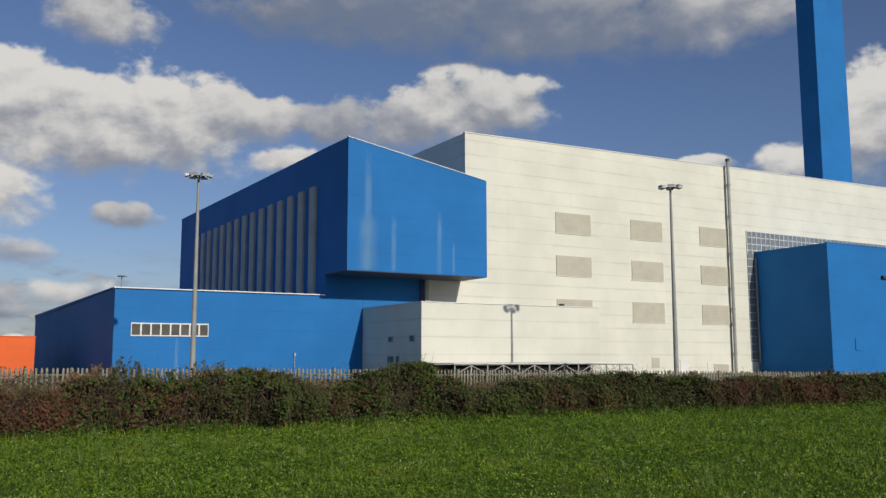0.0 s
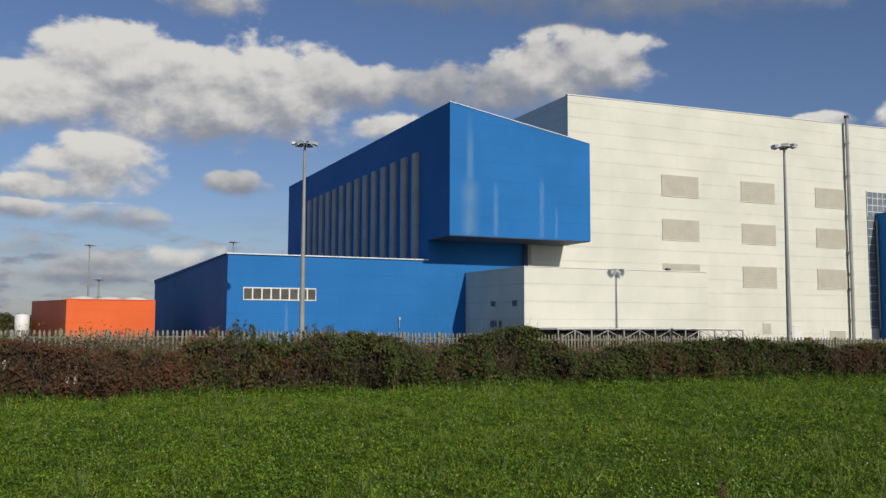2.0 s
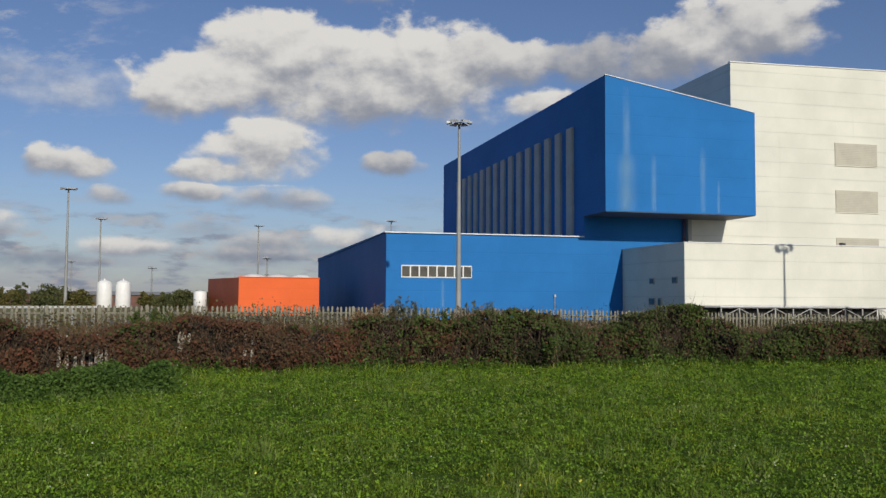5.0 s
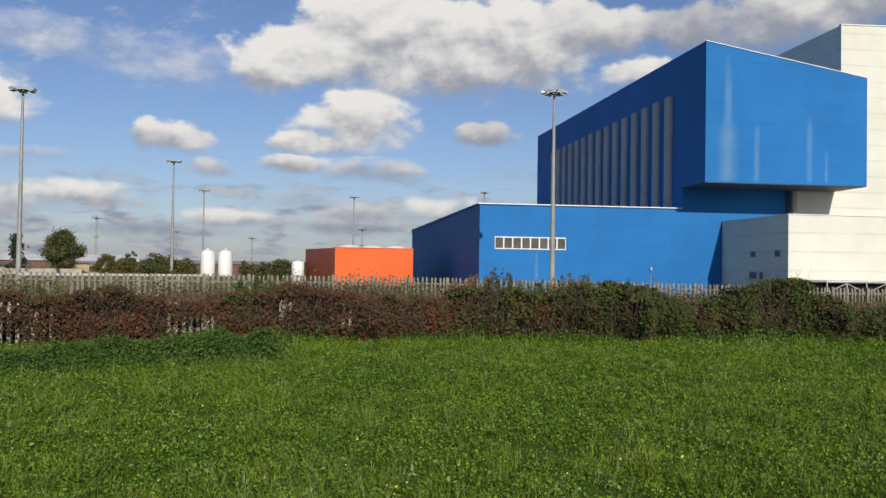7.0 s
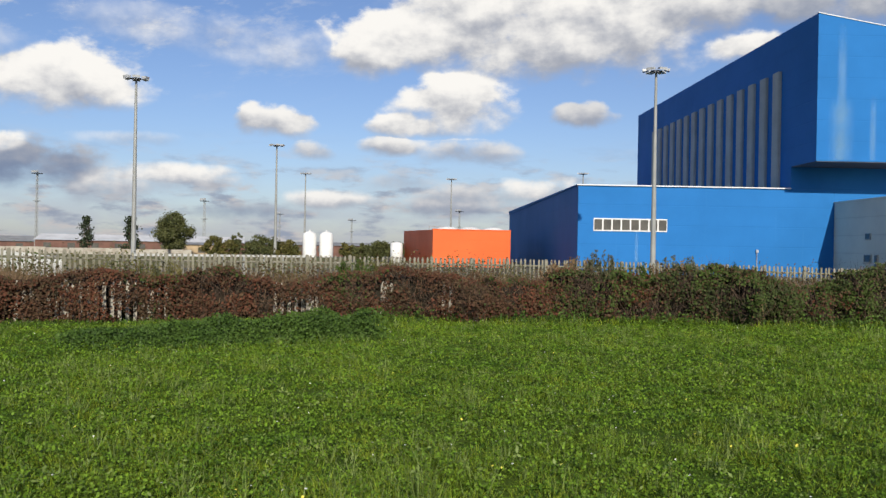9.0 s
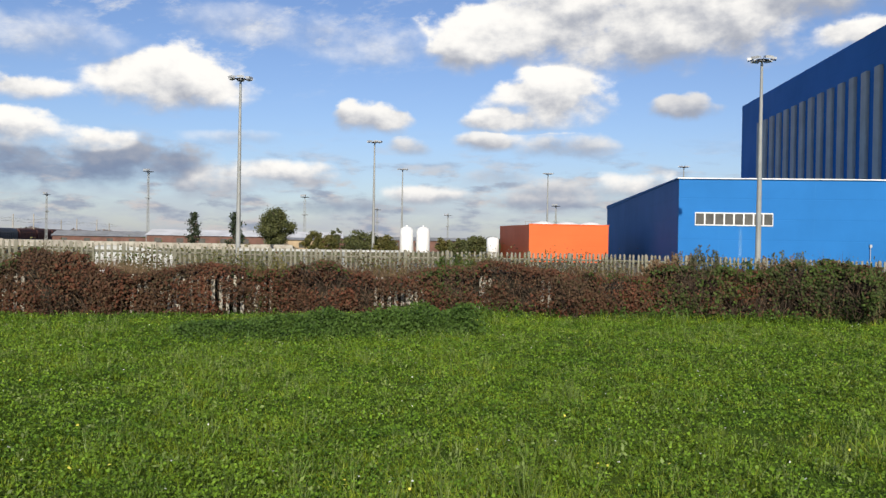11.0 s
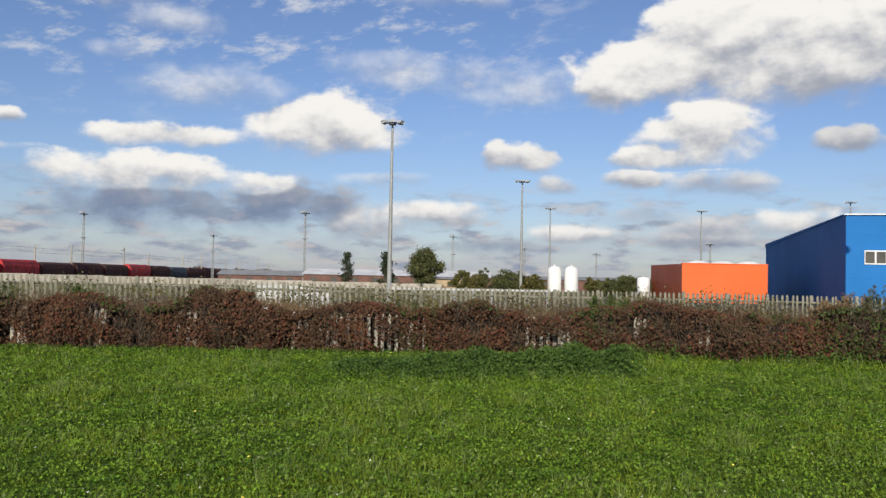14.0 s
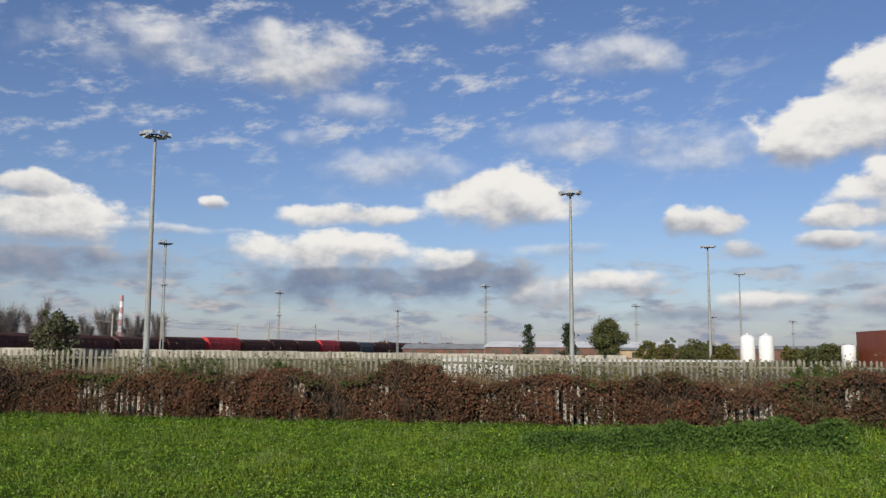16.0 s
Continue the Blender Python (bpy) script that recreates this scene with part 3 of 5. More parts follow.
# doors and small openings near the ground
for x0, x1, z1, mat, nm, lab in ((99.0, 100.6, 1.45, "louvre", "hatch", "beige hatch"), (105.2, 107.0, 1.0, "frame", "door", "white steel door"),
                                 (111.4, 112.2, 0.5, "frame", "hatch", "white hatch"), (112.9, 116.3, 0.3, "louvre", "roller_door", "beige roller door")):
    site_part(nm, box(B(), x0, x1, FRONT - 0.08, FRONT - 0.003, YARD + 0.02 if z1 < 1.2 else -0.2, z1), mat, white, lab)
    bm = B()
    box(bm, x0 - 0.1, x1 + 0.1, FRONT - 0.14, FRONT - 0.004, z1 + 0.003, z1 + 0.1)
    site_part("lintel", bm, "coping", white)
# glazed band behind the blue block
gl = site_part("glazing", box(B(), 122.0, 200, FRONT - 0.1, FRONT - 0.003, 19.3, 23.5), "glass_block", white, "grey glazed band with white bars")
site_part("glazing", box(B(), 122.0, 123.7, FRONT - 0.1, FRONT - 0.003, 0.7, 19.298), "glass_block", white)
bm = B()
for i in range(66):
    x = 122.0 + i * 1.2
    box(bm, x - 0.05, x + 0.05, FRONT - 0.2, FRONT - 0.103, 19.3, 23.5)
for z in (20.1, 21.2, 22.4, 23.45):
    box(bm, 122, 200, FRONT - 0.17, FRONT - 0.104, z - 0.06, z + 0.06)
for i in range(14):
    box(bm, 122, 123.7, FRONT - 0.17, FRONT - 0.104, 1.0 + i * 1.35, 1.1 + i * 1.35)
site_part("glazing_bars", bm, "frame", white, parent=gl)

# annex
annex = site_thing("annex_building", (60, 89, YARD), "low off-white annex with small windows on its shaded side", "building")
AX0, AX1, AF = 48.46, 74.83, 88.88
site_part("wall", box(B(), AX0, AX1, AF, FRONT - 0.02, YARD, 7.9), "white", annex)
site_part("roof", box(B(), AX0 + 0.15, AX1 - 0.1, AF + 0.25, FRONT - 0.03, 7.902, 7.96), "roof", annex)
bm = B()
box(bm, AX0 - 0.1, AX1 + 0.05, AF - 0.1, AF + 0.248, 7.903, 8.0)
box(bm, AX0 - 0.1, AX0 + 0.148, AF + 0.252, FRONT - 0.03, 7.903, 8.0)
site_part("coping", bm, "coping", annex, "pale metal roof edge")
for y0, y1, z0, z1 in ((96.1, 97.3, 3.38, 4.12), (90.5, 91.7, 3.36, 4.15), (95.9, 97.5, 0.85, 1.74), (94.4, 95.2, -1.0, 1.74)):
    fr = site_part("window", box(B(), AX0 - 0.1, AX0 - 0.003, y0, y1, z0, z1), "fin", annex)
    site_part("pane", box(B(), AX0 - 0.13, AX0 - 0.102, y0 + 0.12, y1 - 0.12, z0 + 0.1, z1 - 0.1), "pane", annex, parent=fr)
site_part("roof_lamp", box(B(), 68.6, 69.1, AF - 0.1, AF + 0.4, 8.03, 8.28), "dark_steel", annex)

# blue block in front of the white hall
block = site_thing("industrial_hall", (150, 97, YARD), "plain blue windowless industrial block", "building")
RX0, RF = 123.81, 90.4
site_part("wall", box(B(), RX0, 235, RF, FRONT - 0.3, YARD, 19.85), "blue", block)
site_part("coping", box(B(), RX0 - 0.05, 235, RF - 0.08, RF + 0.3, 19.853, 19.98), "blue", block)
bm = B()
tube(bm, (RX0 - 0.25, FRONT - 0.6, 0.5), (RX0 - 0.25, FRONT - 0.6, 18.5), 0.14)
site_part("downpipe", bm, "steel", block)
bm = B()
box(bm, 129.6, 130.9, RF - 0.12, RF - 0.003, 2.6, 4.6)
site_part("vent_hood", bm, "blue", block)
bm = B()
box(bm, 137.5, 139.2, RF - 0.5, RF - 0.003, 14.6, 15.1)
site_part("wall_lamp", bm, "dark_steel", block)

# chimney stack
stack = site_thing("chimney_stack", (213, 153, YARD), "tall square-cornered blue chimney stack", "chimney")
bm = B()
prism(bm, [(205.7, 150), (218.3, 150), (219.6, 150.8), (220.2, 152.4), (220.2, 155.7), (205.7, 155.7)], YARD, 118)
site_part("shaft", bm, "blue", stack)
site_part("cap", box(B(), 205.3, 220.6, 149.6, 156.1, 118.003, 119.2), "coping", stack)

# flue pipe up the white front
flue = site_thing("flue_pipe", (117, FRONT - 0.6, YARD), "slim bright steel flue pipe up the white wall", "pipe")
bm = B()
tube(bm, (117.35, FRONT - 0.7, YARD), (117.35, FRONT - 0.7, 35.3), 0.27, n=14)
site_part("pipe", bm, "steel", flue, smooth=False)
bm = B()
tube(bm, (117.35, FRONT - 0.7, 35.3), (117.35, FRONT - 0.7, 35.7), 0.38, n=14)
site_part("cap", bm, "dark_steel", flue)
for z in (2, 7, 9.5, 13, 19, 25.5, 31):
    bm = B()
    tube(bm, (117.35, FRONT - 0.7, z), (117.35, FRONT - 0.7, z + 0.25), 0.36, n=14)
    box(bm, 117.5, 117.8, FRONT - 0.6, FRONT - 0.003, z + 0.05, z + 0.2)
    site_part("bracket", bm, "steel", flue)

# canopy on lattice girders in front of the annex
canopy = site_thing("canopy", (58, 80, YARD), "low canopy on grey lattice girders and posts", "canopy")
site_part("roof", prism(B(), [(43.9, 80.2), (47.4, 79.8), (66, 79.8), (66, 88.8), (47.4, 88.8), (43.9, 88.8)], 0.79, [0.84, 0.91, 0.91, 0.91, 0.91, 0.84]), "roof", canopy)
bm = B()
box(bm, 47.4, 72.3, 79.79, 79.87, 0.74, 0.785)
box(bm, 47.4, 72.3, 79.79, 79.87, -0.30, -0.22)
box(bm, 66.0, 72.3, 86.0, 86.14, 0.66, 0.79)
site_part("chord", bm, "truss", canopy)
for i in range(13):
    x = 47.5 + i * 2.06
    site_part("post", box(B(), x - 0.06, x + 0.06, 79.77, 79.89, YARD, 0.695), "truss", canopy)
    if i < 12:
        bm = B()
        a, b = (-0.25, 0.70) if i % 2 == 0 else (0.70, -0.25)
        tube(bm, (x, 79.83, a), (x + 2.06, 79.83, b), 0.05, n=5)
        site_part("brace", bm, "truss", canopy)
for i in range(7):
    bm = B()
    tube(bm, (66 + i, 79.83, 0.7), (66.5 + i, 86, 0.72), 0.04, n=5)
    tube(bm, (66 + i, 79.83, 0.7), (67 + i, 79.83, -0.55), 0.04, n=5)
    site_part("roof_bar", bm, "truss", canopy)

# Added flat panel: its near-black colour supplies the canopy's dark interior.
site_part("back_panel", box(B(), 47.6, 66.4, 80.6, 80.8, YARD, 0.79), "void", canopy, "near-black panel standing in for the dark interior under the roof")
site_part("fascia", box(B(), 47.35, 72.35, 79.70, 79.785, 0.84, 0.93), "coping", canopy, "pale roof edge")

# orange hall
ORANGE = pose(0, 0, 0, 0, 0, 38.5)
ORANGE_AT = Matrix.Translation((-65.15, 113.13, YARD)) @ ORANGE
orange = thing("orange_hall", ORANGE_AT, "low bright orange hall with a rounded end and roof domes", "building")
bm = B()
prism(bm, [(0, 0), (11.9, 0), (11.9, 38), (6, 42), (2.6, 41.6), (0.9, 40.6), (0.2, 39), (0, 36)], 0, [5.5, 5.5, 5.9, 5.95, 5.95, 5.95, 5.92, 5.9])
part("wall", bm, "orange", orange)
part("roof_edge", prism(B(), [(-0.08, -0.08), (11.98, -0.08), (11.98, 0.3), (-0.08, 0.3)], 5.503, 5.64), "orange", orange)
for x in (2.6, 6.2, 9.8):
    bm = lathe(B(), [(1.8, 0), (1.6, 0.25), (1.0, 0.5), (0.3, 0.6)], 16)
    bmesh.ops.translate(bm, verts=bm.verts, vec=(x, 3.0, 5.5))
    part("roof_dome", bm, "silo", orange)
bm = B()
for i in range(4):
    tube(bm, (0.6 + i * 0.9, 8, 5.5), (0.6 + i * 0.9, 8, 6.2), 0.04, n=5)
tube(bm, (0.6, 8, 6.2), (3.3, 8, 6.2), 0.04, n=5)
part("roof_rail", bm, "steel", orange)


# ---- masts ----
def lamp_mast(at, top, ring=0.95, count=6):
    """A tapered high mast with a ring of floodlights."""
    base = ground_z(at[0], at[1])
    mast = thing("light_mast", Matrix.Translation((at[0], at[1], base)), "tall tapered galvanised mast with a ring of floodlights", "light mast", "high masts of the yard")
    h = top - base
    bm = B()
    tube(bm, (0, 0, 0), (0, 0, h * 0.5), 0.26, 0.19, 12)
    tube(bm, (0, 0, h * 0.5), (0, 0, h - 0.1), 0.19, 0.11, 12)
    part("pole", bm, "steel", mast, smooth=False)
    part("foot_plate", tube(B(), (0, 0, 0), (0, 0, 0.12), 0.5, 0.5, 12), "concrete", mast)
    bm = B()
    for i in range(count):
        a0, a1 = 2 * math.pi * i / count, 2 * math.pi * (i + 1) / count
        tube(bm, (ring * 0.55 * math.cos(a0), ring * 0.55 * math.sin(a0), h - 0.1), (ring * 0.55 * math.cos(a1), ring * 0.55 * math.sin(a1), h - 0.1), 0.06, n=5)
        tube(bm, (0, 0, h - 0.22), (ring * 0.55 * math.cos(a0), ring * 0.55 * math.sin(a0), h - 0.1), 0.05, n=5)
    part("head_frame", bm, "dark_steel", mast)
    for i in range(count):
        a = 2 * math.pi * (i + 0.3) / count
        bm = B()
        prism(bm, [(-0.30, -0.24), (0.30, -0.24), (0.36, 0.24), (-0.36, 0.24)], -0.09, [0.05, 0.05, 0.14, 0.14])
        bmesh.ops.transform(bm, matrix=pose(ring * math.cos(a), ring * math.sin(a), h, -14, 0, math.degrees(a) - 90), verts=bm.verts)
        part("floodlight", bm, "lamp_white", mast)
    return mast


for at, top in (((-21.93, 77.49), 17.8), ((23.1, 87.6), 18.7), ((-68.01, 59.74), 17.65), ((-68.31, 17.57), 18.0), ((-90.57, 107.48), 17.4),
                ((-121.1, 153.5), 17.6), ((-96.56, 175.8), 17.5), ((-63.85, 173.2), 17.7)):
    lamp_mast(at, top)


def yard_mast(at, top, wide=1.6, gallery=0.62, mat="steel"):
    """An older railway mast: a thin lattice shaft, a bank of lamps and a gallery half way."""
    mast = thing("yard_mast", Matrix.Translation((at[0], at[1], YARD)), "thin grey railway floodlight mast with a bank of lamps", "light mast", "railway masts")
    h = top - YARD
    bm = B()
    for sx in (-0.28, 0.28):
        for sy in (-0.28, 0.28):
            tube(bm, (sx, sy, 0), (sx * 0.6, sy * 0.6, h), 0.07, 0.05, 5)
    for i in range(int(h / 1.2)):
        s = 0.28 - 0.11 * i * 1.2 / h
        tube(bm, (-s, -s, i * 1.2), (s, -s, i * 1.2 + 1.2), 0.035, n=4)
        tube(bm, (s, s, i * 1.2), (-s, s, i * 1.2 + 1.2), 0.035, n=4)
    part("shaft", bm, mat, mast)
    part("gallery", box(B(), -0.6, 0.6, -0.6, 0.6, h * gallery, h * gallery + 0.18), mat, mast)
    part("platform", box(B(), -wide / 2, wide / 2, -wide / 2, wide / 2, h - 0.9, h - 0.75), "dark_steel", mast)
    for i in range(4):
        x = -wide / 2 + (i + 0.5) * wide / 4
        part("lamp", box(B(), x - 0.16, x + 0.16, -wide / 2 - 0.1, -wide / 2 + 0.3, h - 0.6, h - 0.1), "lamp_white", mast)
    return mast


for at, top, wide in (((-175.9, 178.5), 14.3, 1.8), ((-203.3, 146.4), 20.0, 2.0), ((-231.7, 95.3), 17.6, 1.8), ((-260.3, 150.3), 15.0, 1.6), ((-174.2, 47.4), 22.7, 2.4),
                      ((-219, 262), 14.4, 2.2), ((-140.6, 262), 15.0, 2.2), ((-205, 290), 13.0, 2.4)):
    yard_mast(at, top, wide)

# ---- silos ----
for x, y in ((-86.43, 110.85), (-84.30, 112.45)):
    silo = thing("silo", Matrix.Translation((x, y, YARD)), "white upright steel silo with a domed top", "silo", "pair of white silos")
    part("tank", lathe(B(), [(1.05, 0.4), (1.1, 0.5), (1.1, 4.35), (0.95, 4.75), (0.5, 5.02), (0.12, 5.1)], 24), "silo", silo, smooth=True)
    part("top_hatch", tube(B(), (0, 0, 5.1), (0, 0, 5.28), 0.16, 0.16, 8), "coping", silo)
    for i in range(4):
        a = math.pi / 4 + i * math.pi / 2
        part("foot", tube(B(), (math.cos(a), math.sin(a), 0), (math.cos(a), math.sin(a), 0.5), 0.07, n=6), "steel", silo)
tank = thing("white_tank", Matrix.Translation((-75.1, 118.8, YARD)), "squat white tank beside the orange hall", "tank")
part("tank", lathe(B(), [(1.0, 0), (1.0, 3.3), (0.8, 3.5), (0.2, 3.62)], 20), "silo", tank, smooth=True)

# ---- railway: train, wall, poles ----
TRAIN_A, TRAIN_B = Vector((-150, 12, YARD)), Vector((-372, 253, YARD))
TRAIN_D = (TRAIN_B - TRAIN_A).normalized()
TRAIN_YAW = math.degrees(math.atan2(TRAIN_D.y, TRAIN_D.x))


def wagon(at, mat, length=15.8, h=5.0, label="dark brown closed rail wagon with a rounded roof"):
    w = thing("rail_wagon", Matrix.Translation(at) @ pose(0, 0, 0, 0, 0, TRAIN_YAW), label, "train wagon", "goods train")
    half = length / 2
    prof = [(-1.35, 1.3), (-1.45, 2.4), (-1.42, h - 1.3), (-1.15, h - 0.5), (-0.55, h - 0.1), (0, h), (0.55, h - 0.1), (1.15, h - 0.5), (1.42, h - 1.3), (1.45, 2.4), (1.35, 1.3)]
    bm = B()
    ends = [[bm.verts.new((x, y, z)) for y, z in prof] for x in (-half + 0.4, half - 0.4)]
    for i in range(len(prof) - 1):
        bm.faces.new((ends[0][i], ends[0][i + 1], ends[1][i + 1], ends[1][i]))
    for e in ends:
        bm.faces.new(e)
    part("body", bm, mat, w)
    part("underframe", box(B(), -half, half, -1.2, 1.2, 0.95, 1.296), "dark_steel", w)
    bm = B()
    for i in range(9):
        x = -half + 0.7 + i * (length - 1.4) / 8
        box(bm, x - 0.06, x + 0.06, 1.40, 1.52, 1.3, h - 1.2)
        box(bm, x - 0.06, x + 0.06, -1.52, -1.40, 1.3, h - 1.2)
    tagged(part("side_ribbing", bm, mat, w), kind="stuff")
    for x in (-half * 0.72, -half * 0.45, half * 0.45, half * 0.72):
        for y in (-0.78, 0.78):
            part("wheel", tube(B(), (x, y - 0.07, 0.48), (x, y + 0.07, 0.48), 0.46, n=14), "dark_steel", w)
    return w


for i in range(18):
    at = TRAIN_A + TRAIN_D * (10.1 + i * 16.7)
    if i in (4, 8):
        wagon(at, "wagon_red", h=5.05, label="bright red closed rail wagon with a rounded roof")
    elif i in (10,):
        wagon(at, "wagon_grey", h=4.7, label="dark blue-grey rail wagon")
    else:
        wagon(at, "wagon_brown", h=4.9 - 0.1 * (i % 3))
bank = thing("railway_bank", Matrix.Translation((-128, 0, YARD)) @ pose(0, 0, 0, 0, 0, 57), "low olive grassy bank before the railway", "bank", kind="structure")
bm = B()
pr = ((-5.0, -0.1), (-3.2, 0.7), (-1.2, 1.65), (1.2, 1.7), (5.0, -0.1))
rows = [[bm.verts.new((x, y + 0.4 * noise.noise((x * 0.1, y, 0)), (z + 0.12 * noise.noise((x * 0.2, y, 3))) * (1 - 0.0022 * x))) for y, z in pr] for x in range(-30, 112, 3)]
for r0, r1 in zip(rows, rows[1:]):
    for j in range(4):
        bm.faces.new((r0[j], r1[j], r1[j + 1], r0[j + 1]))
part("slope", bm, "bank", bank)
low_wall = thing("low_wall", Matrix.Translation((-128, 0, YARD)) @ pose(0, 0, 0, 0, 0, 57), "low pale concrete wall on the railway bank", "wall")
for i in range(26):
    part("wall_panel", box(B(), i * 4.0 - 12, i * 4.0 - 8.04, -0.12, 0.12, 1.1, 2.72 - 0.030 * i + 0.05 * (i % 2)), "pale_concrete", low_wall)


def catenary_pole(at, h, side=1):
    p = thing("catenary_pole", Matrix.Translation((at[0], at[1], YARD)) @ pose(0, 0, 0, 0, 0, TRAIN_YAW + 90), "slim pale overhead line pole with a bracket arm", "pole", "overhead line poles")
    part("pole", tube(B(), (0, 0, 0), (0, 0, h), 0.22, 0.16, 8), "pale_concrete", p)
    bm = B()
    tube(bm, (0, 0, h * 0.80), (side * 3.6, 0, h * 0.84), 0.05, n=5)
    tube(bm, (0, 0, h * 0.94), (side * 2.6, 0, h * 0.84), 0.035, n=5)
    part("arm", bm, "steel", p)


for i in range(13):
    s = 6 + i * 25
    q = TRAIN_A + TRAIN_D * s + Vector((0.62, -0.50, 0)) * (-7 if i % 2 else 6)
    catenary_pole(q, 8.6 + (i % 3) * 0.6, 1 if i % 2 else -1)
for off, z in ((-4.5, 7.0), (-4.5, 8.0), (2.5, 7.0), (2.5, 8.0), (9.0, 7.4)):
    wire = new("overhead_wire", bpy.data.curves.new("overhead_wire", "CURVE"))
    wire.data.dimensions, wire.data.bevel_depth = "3D", 0.012
    sp = wire.data.splines.new("POLY")
    sp.points.add(24)
    for i in range(25):
        q = TRAIN_A + TRAIN_D * (i * 13.0) + Vector((0.73, -0.68, 0)) * off
        sp.points[i].co = (q.x, q.y, YARD + z - 0.25 * abs(math.sin(i * math.pi / 2)), 1)
    wire.data.materials.append(M["dark_steel"])
    tagged(wire, "thin dark overhead wire above the railway", "cable", "overhead wires")


# ---- far sheds ----
def shed(at, yaw, length, deep, h, wall, roof, label, ridge=0.8, windows=0):
    s = thing("shed", Matrix.Translation((at[0], at[1], YARD)) @ pose(0, 0, 0, 0, 0, yaw), label, "building", "far sheds")
    part("wall", box(B(), 0, length, 0, deep, 0, h), wall, s)
    bm = B()
    a = [bm.verts.new(v) for v in ((-0.4, -0.4, h + 0.003), (length + 0.4, -0.4, h + 0.003), (length + 0.4, deep + 0.4, h + 0.003), (-0.4, deep + 0.4, h + 0.003))]
    b = [bm.verts.new(v) for v in ((-0.4, deep / 2, h + ridge), (length + 0.4, deep / 2, h + ridge))]
    bm.faces.new(a[::-1])
    bm.faces.new((a[0], a[1], b[1], b[0]))
    bm.faces.new((a[2], a[3], b[0], b[1]))
    bm.faces.new((a[1], a[2], b[1]))
    bm.faces.new((a[3], a[0], b[0]))
    part("roof", bm, roof, s)
    for i in range(windows):
        x = (i + 0.5) * length / windows
        part("window", box(B(), x - 0.8, x + 0.8, -0.06, -0.004, h * 0.45, h * 0.8), "pane", s)
    return s


shed((-222, 130), 48, 70, 14, 2.6, "brick", "roof", "long low brown railway shed", 1.5, 12)
shed((-178, 128), 42, 46, 14, 3.1, "brick", "shed_roof", "long low brick shed with a pale roof", 1.5, 9)
shed((-120, 112), 40, 9, 5, 2.6, "tan", "roof", "small tan yard hut", 0.4, 2)
shed((-165, 165), 40, 46, 12, 2.9, "brick", "roof", "low red-brown shed behind the trees", 0.9, 8)
shed((-300, 235), 45, 60, 16, 4.0, "tan", "shed_roof", "far tan shed with a pale roof", 1.2, 8)

# pale plastic-covered stack and trailer in the yard
def bearing_at(b, d):
    return (-d * math.sin(radians(b)), d * math.cos(radians(b)))


sx, sy = bearing_at(57.1, 55)
ex, ey = bearing_at(52.4, 55)
stackc = thing("covered_stack", Matrix.Translation((sx, sy, -1.0)) @ pose(0, 0, 0, 0, 0, math.degrees(math.atan2(ey - sy, ex - sx))), "stack under white sheeting in the yard", "stack")
bm = B()
prism(bm, [(0, 0), (1.4, -0.15), (3.0, -0.1), (4.5, 0), (4.5, 2.4), (0, 2.4)], 0, [1.95, 2.05, 1.85, 1.6, 1.7, 2.0])
part("sheet", bm, "teal", stackc)
# long white barrier in the yard behind the fence
gx, gy = bearing_at(48.6, 62)
hx, hy = bearing_at(38.2, 66)
rail_len = math.hypot(hx - gx, hy - gy)
barrier = thing("road_barrier", Matrix.Translation((gx, gy, -1.05)) @ pose(0, 0, 0, 0, 0, math.degrees(math.atan2(hy - gy, hx - gx))), "long white road barrier on short posts", "barrier")
part("beam", box(B(), 0, rail_len, -0.08, 0.08, 1.78, 1.93), "teal", barrier)
for i in range(9):
    x = 0.3 + i * (rail_len - 0.6) / 8
    part("post", box(B(), x - 0.07, x + 0.07, -0.07, 0.07, -0.1, 1.776), "steel", barrier)

# banded chimney far away
far = thing("banded_chimney", Matrix.Translation((-780.8, 176.6, YARD)), "far red and white banded chimney", "chimney")
for i in range(9):
    z0, z1 = i * 5.2, (i + 1) * 5.2
    r0, r1 = 2.5 - 0.12 * i, 2.5 - 0.12 * (i + 1)
    part("band", tube(B(), (0, 0, z0), (0, 0, z1), r0, r1, 14), "mark_red" if i % 2 == 0 else "mark_white", far)


